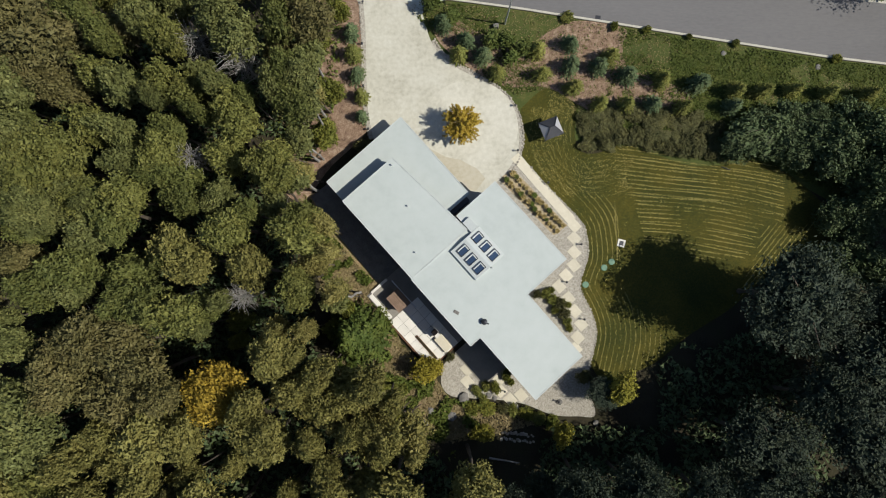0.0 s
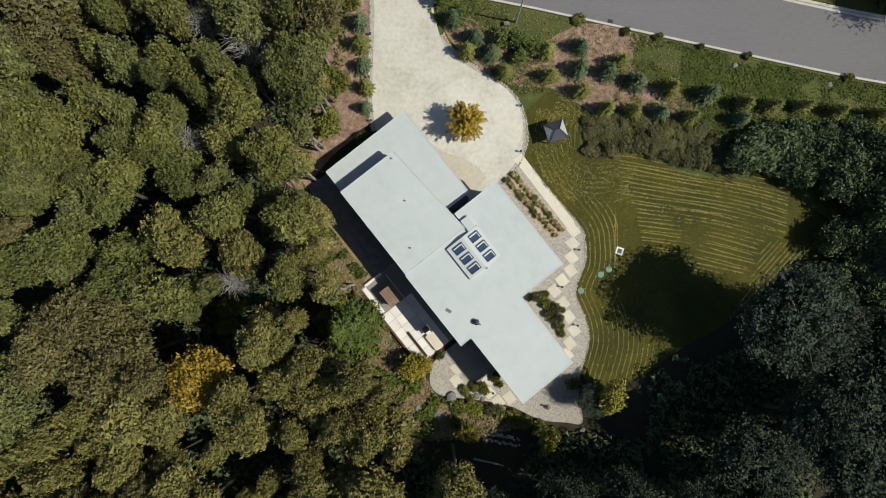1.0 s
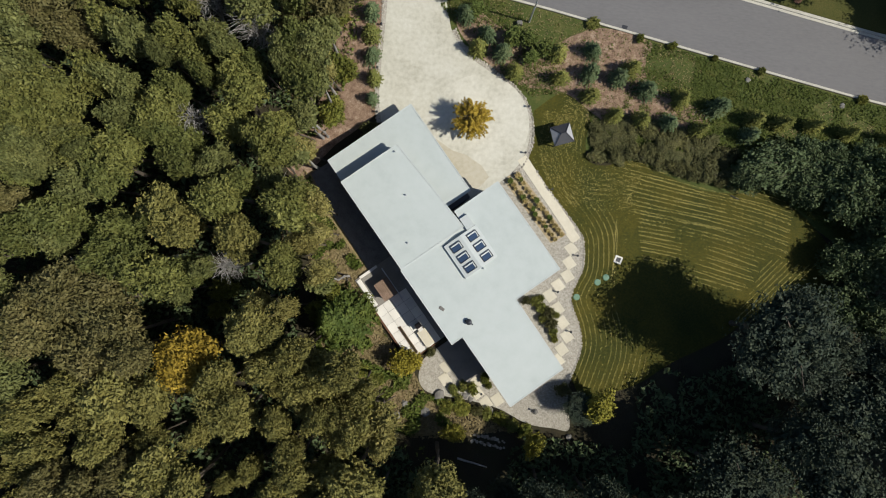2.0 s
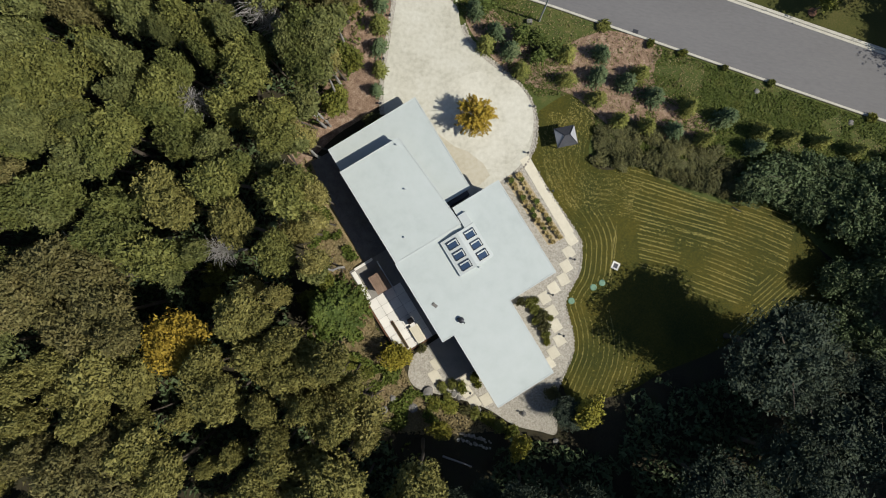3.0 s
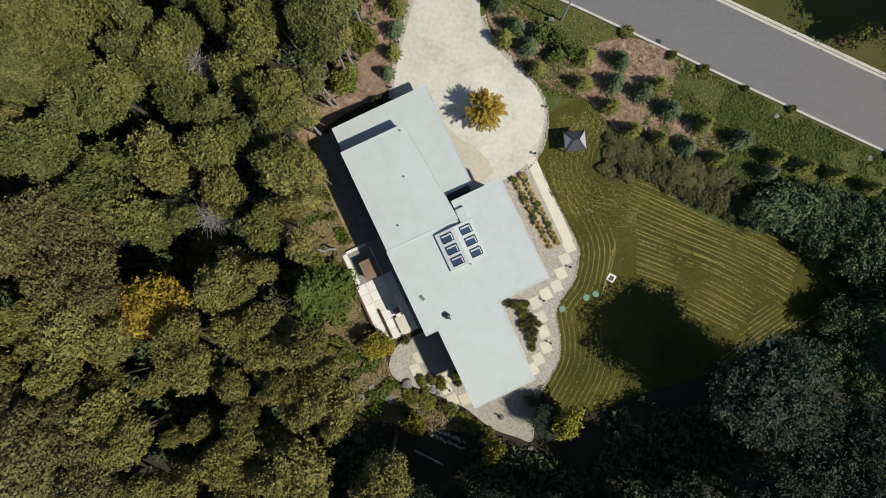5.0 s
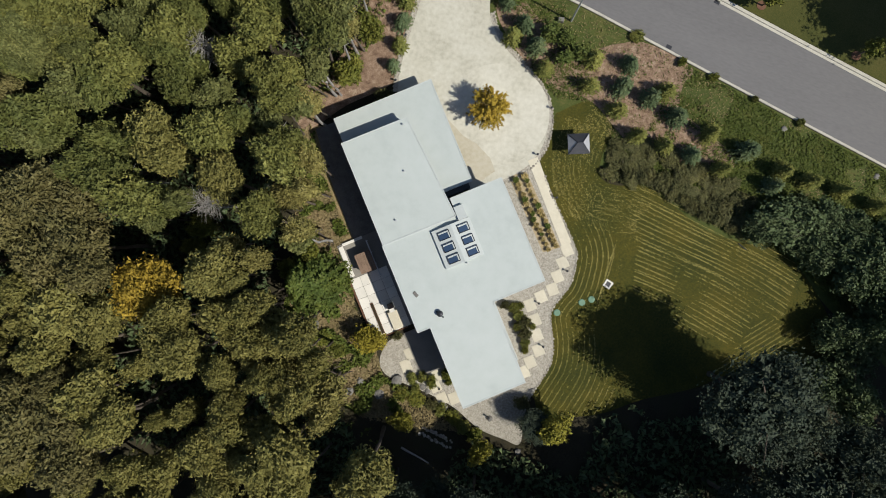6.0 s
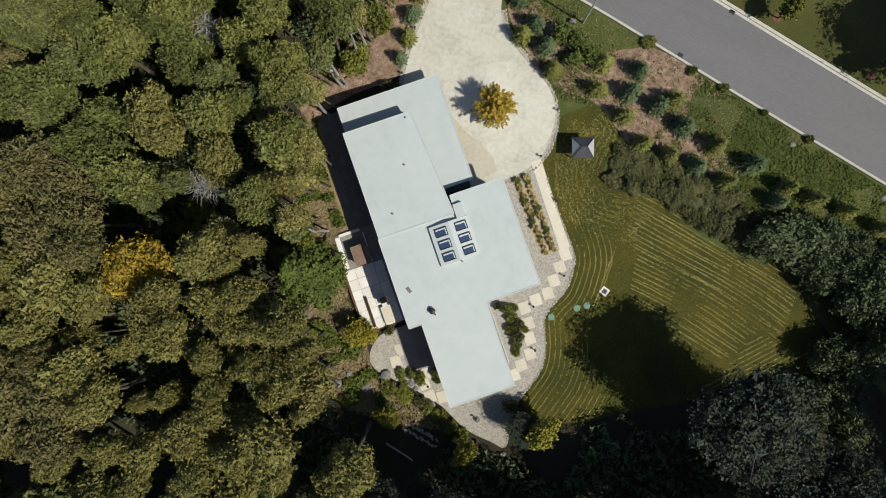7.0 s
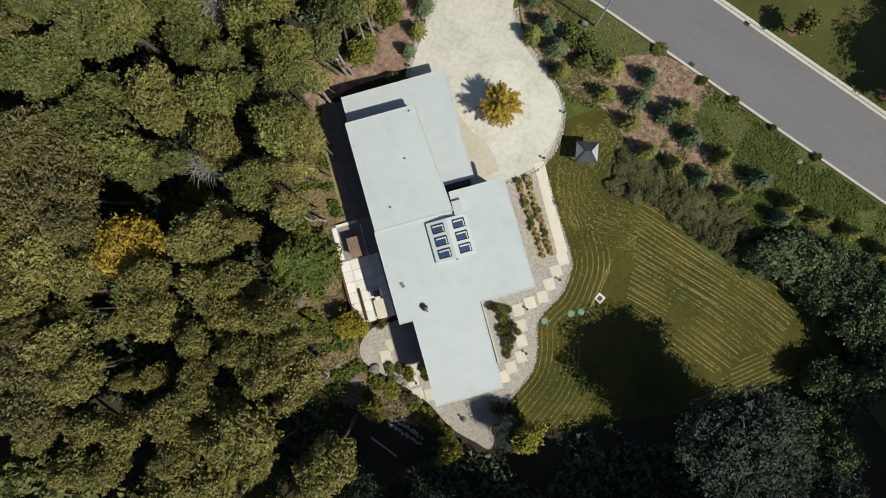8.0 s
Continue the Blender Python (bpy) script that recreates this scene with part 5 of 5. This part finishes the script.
# ---- across the road ----
LONE = [make_tree("small_tree", "green", 88, 4.2, 1.2, 0.6, 24, 1100, 0.17, "young thin-leaved tree in a mulch ring on the far lawn", group="young trees on the far lawn", lump=0.6, spread=0.3, flat=0.8)]
for x, y in ((26.4, 35.8), (37.5, 34.1), (15.5, 37.6)):
    plant(LONE, [(x, y, 4.2, 1.2)], int(x * 10), 4.2, 1.2)
    ring = [(x + 0.5 * math.cos(k * 0.3927), y + 0.5 * math.sin(k * 0.3927)) for k in range(16)]
    sheet("mulch_ring", ring, 0.07, "rust", "round dark mulch ring under a young tree", "flower bed", thick=0.1)
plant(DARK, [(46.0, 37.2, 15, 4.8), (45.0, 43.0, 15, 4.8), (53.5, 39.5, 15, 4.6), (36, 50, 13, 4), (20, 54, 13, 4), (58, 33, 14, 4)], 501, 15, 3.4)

plant(SPRUCE, [(50.5, 33.6, 9, 2.9)], 502, 11, 3.9)


# ---- fallen wood and stones ----
def log(name, a, b, r, label, forks=2, seed=1, bark="dark_bark"):
    g = random.Random(seed)
    a, b = Vector(a), Vector(b)
    ob = thing(name, pose(*a), label, "log", "fallen wood at the wood's edge")
    bm = bmesh.new()
    d = b - a
    tube(bm, [d * (k / 4) + Vector((g.uniform(-0.06, 0.06), g.uniform(-0.06, 0.06), 0)) for k in range(5)], [r, r * 0.95, r * 0.85, r * 0.75, r * 0.55], 8)
    part("trunk", bm, bark, ob)
    for k in range(forks):
        bm = bmesh.new()
        at, side = d * g.uniform(0.4, 0.9), Vector((-d.y, d.x, 0)).normalized() * g.choice((-1, 1))
        tube(bm, [at, at + side * 0.6 + d.normalized() * 0.4 + Vector((0, 0, 0.15)), at + side * 1.1 + d.normalized() * 0.9 + Vector((0, 0, 0.3))], [r * 0.5, r * 0.35, r * 0.15], 6)
        part("branch", bm, bark, ob)
    return ob


log("fallen_log", (-7.4, -15.2, 0.2), (-1.7, -16.1, -0.7), 0.24, "dark fallen trunk leaning at the wood's edge", 3, 3)
log("fallen_log", (-6.6, -15.9, 0.0), (-2.8, -16.6, -0.8), 0.16, "dark fallen trunk leaning at the wood's edge", 1, 4)
log("fallen_log", (-10.3, -2.2, -0.2), (-7.9, -2.9, -0.95), 0.13, "thin brown fallen trunk on the bank", 1, 5, "bark")
log("fallen_log", (-10.4, -2.8, -0.6), (-8.2, -3.2, -1.0), 0.10, "thin brown fallen trunk on the bank", 0, 6, "bark")
log("fallen_log", (6.4, -21.2, -0.95), (9.8, -21.8, -0.9), 0.12, "pale fallen trunk in the shade", 0, 7, "grey_bark")


def leaning_trunk(x, y, tilt_x, tilt_y, h, r, seed):
    """A bare-stemmed tree whose crown stands over its neighbours."""
    ob = thing("slim_tree", pose(x, y, ground_z(x, y), tilt_x, tilt_y, 0), "slim bare-stemmed tree with a small high olive crown", "tree", "slim trees at the wood's edge")
    part_of("trunk", trunk_mesh(seed, h, r, 0.6, 1.4, 6), "grey_bark", ob)
    part_of("crown", crown_mesh(seed, 1.2, 1.6, h - 1.2, 30, 2400, 0.2, 0.5, -0.6, 0.4, 1.5, 0.8), "olive", ob)


for k, (x, y, tx, ty, h) in enumerate([(-12.4, 12.4, 0, -1, 13), (-12.9, 12.2, 1, 0, 12), (-11.9, 15.2, 0, 1, 13), (-12.1, 19.1, -1, 0, 13), (-11.8, 20.5, 0, 1, 12), (-13.0, 8.8, 1, -1, 12), (-12.0, 17.0, 0, 0, 13), (-8.1, -2.7, 2, -8, 11), (-14.8, 6.0, -1, -2, 12)]):
    leaning_trunk(x, y, tx, ty, h, 0.15, 700 + k)


def small_stone(seed):
    bm = bmesh.new()
    bmesh.ops.create_icosphere(bm, subdivisions=1, radius=0.2)
    for v in bm.verts:
        v.co *= 1 + 0.4 * noise.noise(v.co * 5 + Vector((seed * 3.3, 0, 0)))
        v.co.z *= 0.55
    me = bpy.data.meshes.new("stone")
    bm.to_mesh(me)
    bm.free()
    me.materials.append(M["stone"])
    return me


STONES = [small_stone(k) for k in range(5)]
pile = thing("stone_pile", pose(9.6, -19.0, ground_z(9.6, -19.0), 0, 0, -8), "rows of pale stones lying in the shade", "stone pile")
for k in range(26):
    part_of("stone", STONES[k % 5], None, pile, m=pose(-1.8 + (k % 13) * 0.3 + rng.uniform(-0.08, 0.08), (0.35, -0.35)[k // 13] + rng.uniform(-0.15, 0.15), 0.06, 0, 0, rng.uniform(0, 360)) @ Matrix.Scale(rng.uniform(0.6, 1.2), 4))


def edging(line, step, label, size=1.0):
    """A row of edging stones along a line, each its own piece."""
    ob = thing("stone_edging", pose(0, 0, 0), label, "edging", kind="structure")
    left = 0.0
    for a, b in zip(line, line[1:]):
        length = (b - a).length
        while left < length:
            q = a.lerp(b, left / length)
            s = size * rng.uniform(0.75, 1.25)
            part_of("stone", STONES[rng.randrange(5)], None, ob, m=pose(q.x + rng.uniform(-0.04, 0.04), q.y + rng.uniform(-0.04, 0.04), ground_z(q.x, q.y) + 0.08, 0, 0, rng.uniform(0, 360)) @ Matrix.Diagonal((s, s, s, 1)))
            left += step * rng.uniform(0.85, 1.2)
        left -= length


right_side = [p for p in DRIVE_RIGHT if p.y < 26]
sheet("drive_border_east", right_side + beside(right_side, 0.5)[::-1], 0.07, "gravel", "narrow gravel border along the drive", "border")
left_side = [p for p in DRIVE_LEFT if p.y < 31]
sheet("drive_border_west", left_side + beside(left_side, -0.5)[::-1], 0.07, "gravel", "narrow gravel border along the drive", "border")
edging(beside(right_side, 0.46), 0.34, "row of small pale stones edging the drive", 0.8)
edging(beside(left_side, -0.46), 0.36, "row of small pale stones edging the drive", 0.75)
edging(GRAVEL_EDGE[4:], 0.36, "row of small grey stones between gravel and lawn", 0.7)
circle = [(4.25 + 5.35 * math.cos(k * 0.1309), 15.9 + 5.35 * math.sin(k * 0.1309)) for k in range(48)]
disc = [p for p in circle if p[1] > 12 or p[0] > 4.5]
sheet("turning_circle", disc, 0.086, "circle", "round pale concrete turning place", "driveway", thick=0.05)

sheet("garage_apron", [(-2.3, 14.2), (-0.4, 13.5), (1.5, 12.5), (3.1, 12.2), (5.0, 11.2), (5.9, 10.1), (4.9, 8.7), (3.2, 8.0), (-3.0, 12.0)], 0.092, "apron", "tan weather-stained concrete before the garage", "driveway", thick=0.05)
for k, (x, y, r) in enumerate([(15.2, 28.3, 0.7), (24.2, 27.0, 0.5), (34.3, 25.5, 0.45), (45.8, 23.8, 0.6), (29.0, 26.2, 0.35), (20.5, 27.3, 0.5)]):
    plant([BEDS[1 + k % 2]], [(x, y, 0.7, r)], 800 + k, 1.0, 0.92)
for k, (x, y) in enumerate([(33.0, 24.4), (43.8, 22.9)]):
    boulder(x, y, 0.32, 20 + k)
stake = thing("garden_stake", pose(33.1, 11.3, 0.04, 0, 0, -20), "short dark stake lying at the lawn's edge", "stake")
bm = bmesh.new()
tube(bm, [(-0.5, 0, 0.06), (0.5, 0, 0.1)], [0.07, 0.06], 8)
part("stick", bm, "frame", stake)


# ---- parked car at the near kerb ----
def parked_car(m):
    """A dark saloon: lofted body, glass house, four wheels and lamps."""
    ob = thing("car", m, "dark grey parked saloon car at the kerb", "car")
    bm = bmesh.new()
    stations = [(-2.25, 0.72, 0.45, 0.62), (-2.1, 0.84, 0.3, 0.85), (-1.2, 0.9, 0.22, 0.92), (0, 0.91, 0.2, 0.92), (1.2, 0.9, 0.22, 0.88), (2.0, 0.83, 0.28, 0.76), (2.25, 0.68, 0.42, 0.6)]
    rings = []
    for x, w, z0, z1 in stations:
        rings.append([bm.verts.new((x, y * w, z)) for y, z in ((-0.92, z0), (-1, z0 + 0.15), (-1, z1 - 0.15), (-0.88, z1), (0.88, z1), (1, z1 - 0.15), (1, z0 + 0.15), (0.92, z0))])
    for a, b in zip(rings, rings[1:]):
        for k in range(8):
            bm.faces.new((a[k], a[(k + 1) % 8], b[(k + 1) % 8], b[k]))
    bm.faces.new(rings[0])
    bm.faces.new(rings[-1][::-1])
    bmesh.ops.recalc_face_normals(bm, faces=bm.faces)
    body = part("body", bm, "frame", ob)
    bm = bmesh.new()
    low = [bm.verts.new((x, y, 0.88)) for x, y in ((-1.7, -0.8), (1.15, -0.8), (1.15, 0.8), (-1.7, 0.8))]
    top = [bm.verts.new((x, y, 1.4)) for x, y in ((-1.05, -0.62), (0.3, -0.62), (0.3, 0.62), (-1.05, 0.62))]
    bm.faces.new(top)
    for k in range(4):
        bm.faces.new((low[k], low[(k + 1) % 4], top[(k + 1) % 4], top[k]))
    part("window", bm, "glass", body, "dark car glass")
    part("roof", boxed(-1.0, 0.26, -0.6, 0.6, 1.39, 1.43, bevel=0.015), "frame", body)
    for x in (-1.35, 1.4):
        for s in (-1, 1):
            wm = bmesh.new()
            tube(wm, [(x, s * 0.68, 0.32), (x, s * 0.74, 0.32), (x, s * 0.86, 0.32), (x, s * 0.9, 0.32)], [0.28, 0.32, 0.32, 0.28], 18)
            wheel = part("wheel", wm, "soil", ob, "black tyre")
            rm = bmesh.new()
            tube(rm, [(x, s * 0.86, 0.32), (x, s * 0.915, 0.32)], [0.19, 0.17], 14)
            part("rim", rm, "pale_metal", wheel)
    for s in (-1, 1):
        part("headlight", boxed(2.05, 2.2, s * 0.6 - 0.13, s * 0.6 + 0.13, 0.6, 0.7, bevel=0.02), "pale_metal", ob)
        part("tail_light", boxed(-2.24, -2.12, s * 0.62 - 0.12, s * 0.62 + 0.12, 0.62, 0.74, bevel=0.02), "rust", ob)


parked_car(pose(5.6, 31.5, 0.03, 0, 0, -7.5))
for pattern in OLIVE + WARM + MOSS + LIME + BROWN + PALE + BIG + GOLD + YELLOW + DARK + OUTER + HEDGE + BEDS + TUFTS + LONE + GREEN + SHRUB + LUSH + YOUNG + SPRUCE + BARE:
    for o in (*pattern.children_recursive, pattern):
        bpy.data.objects.remove(o)
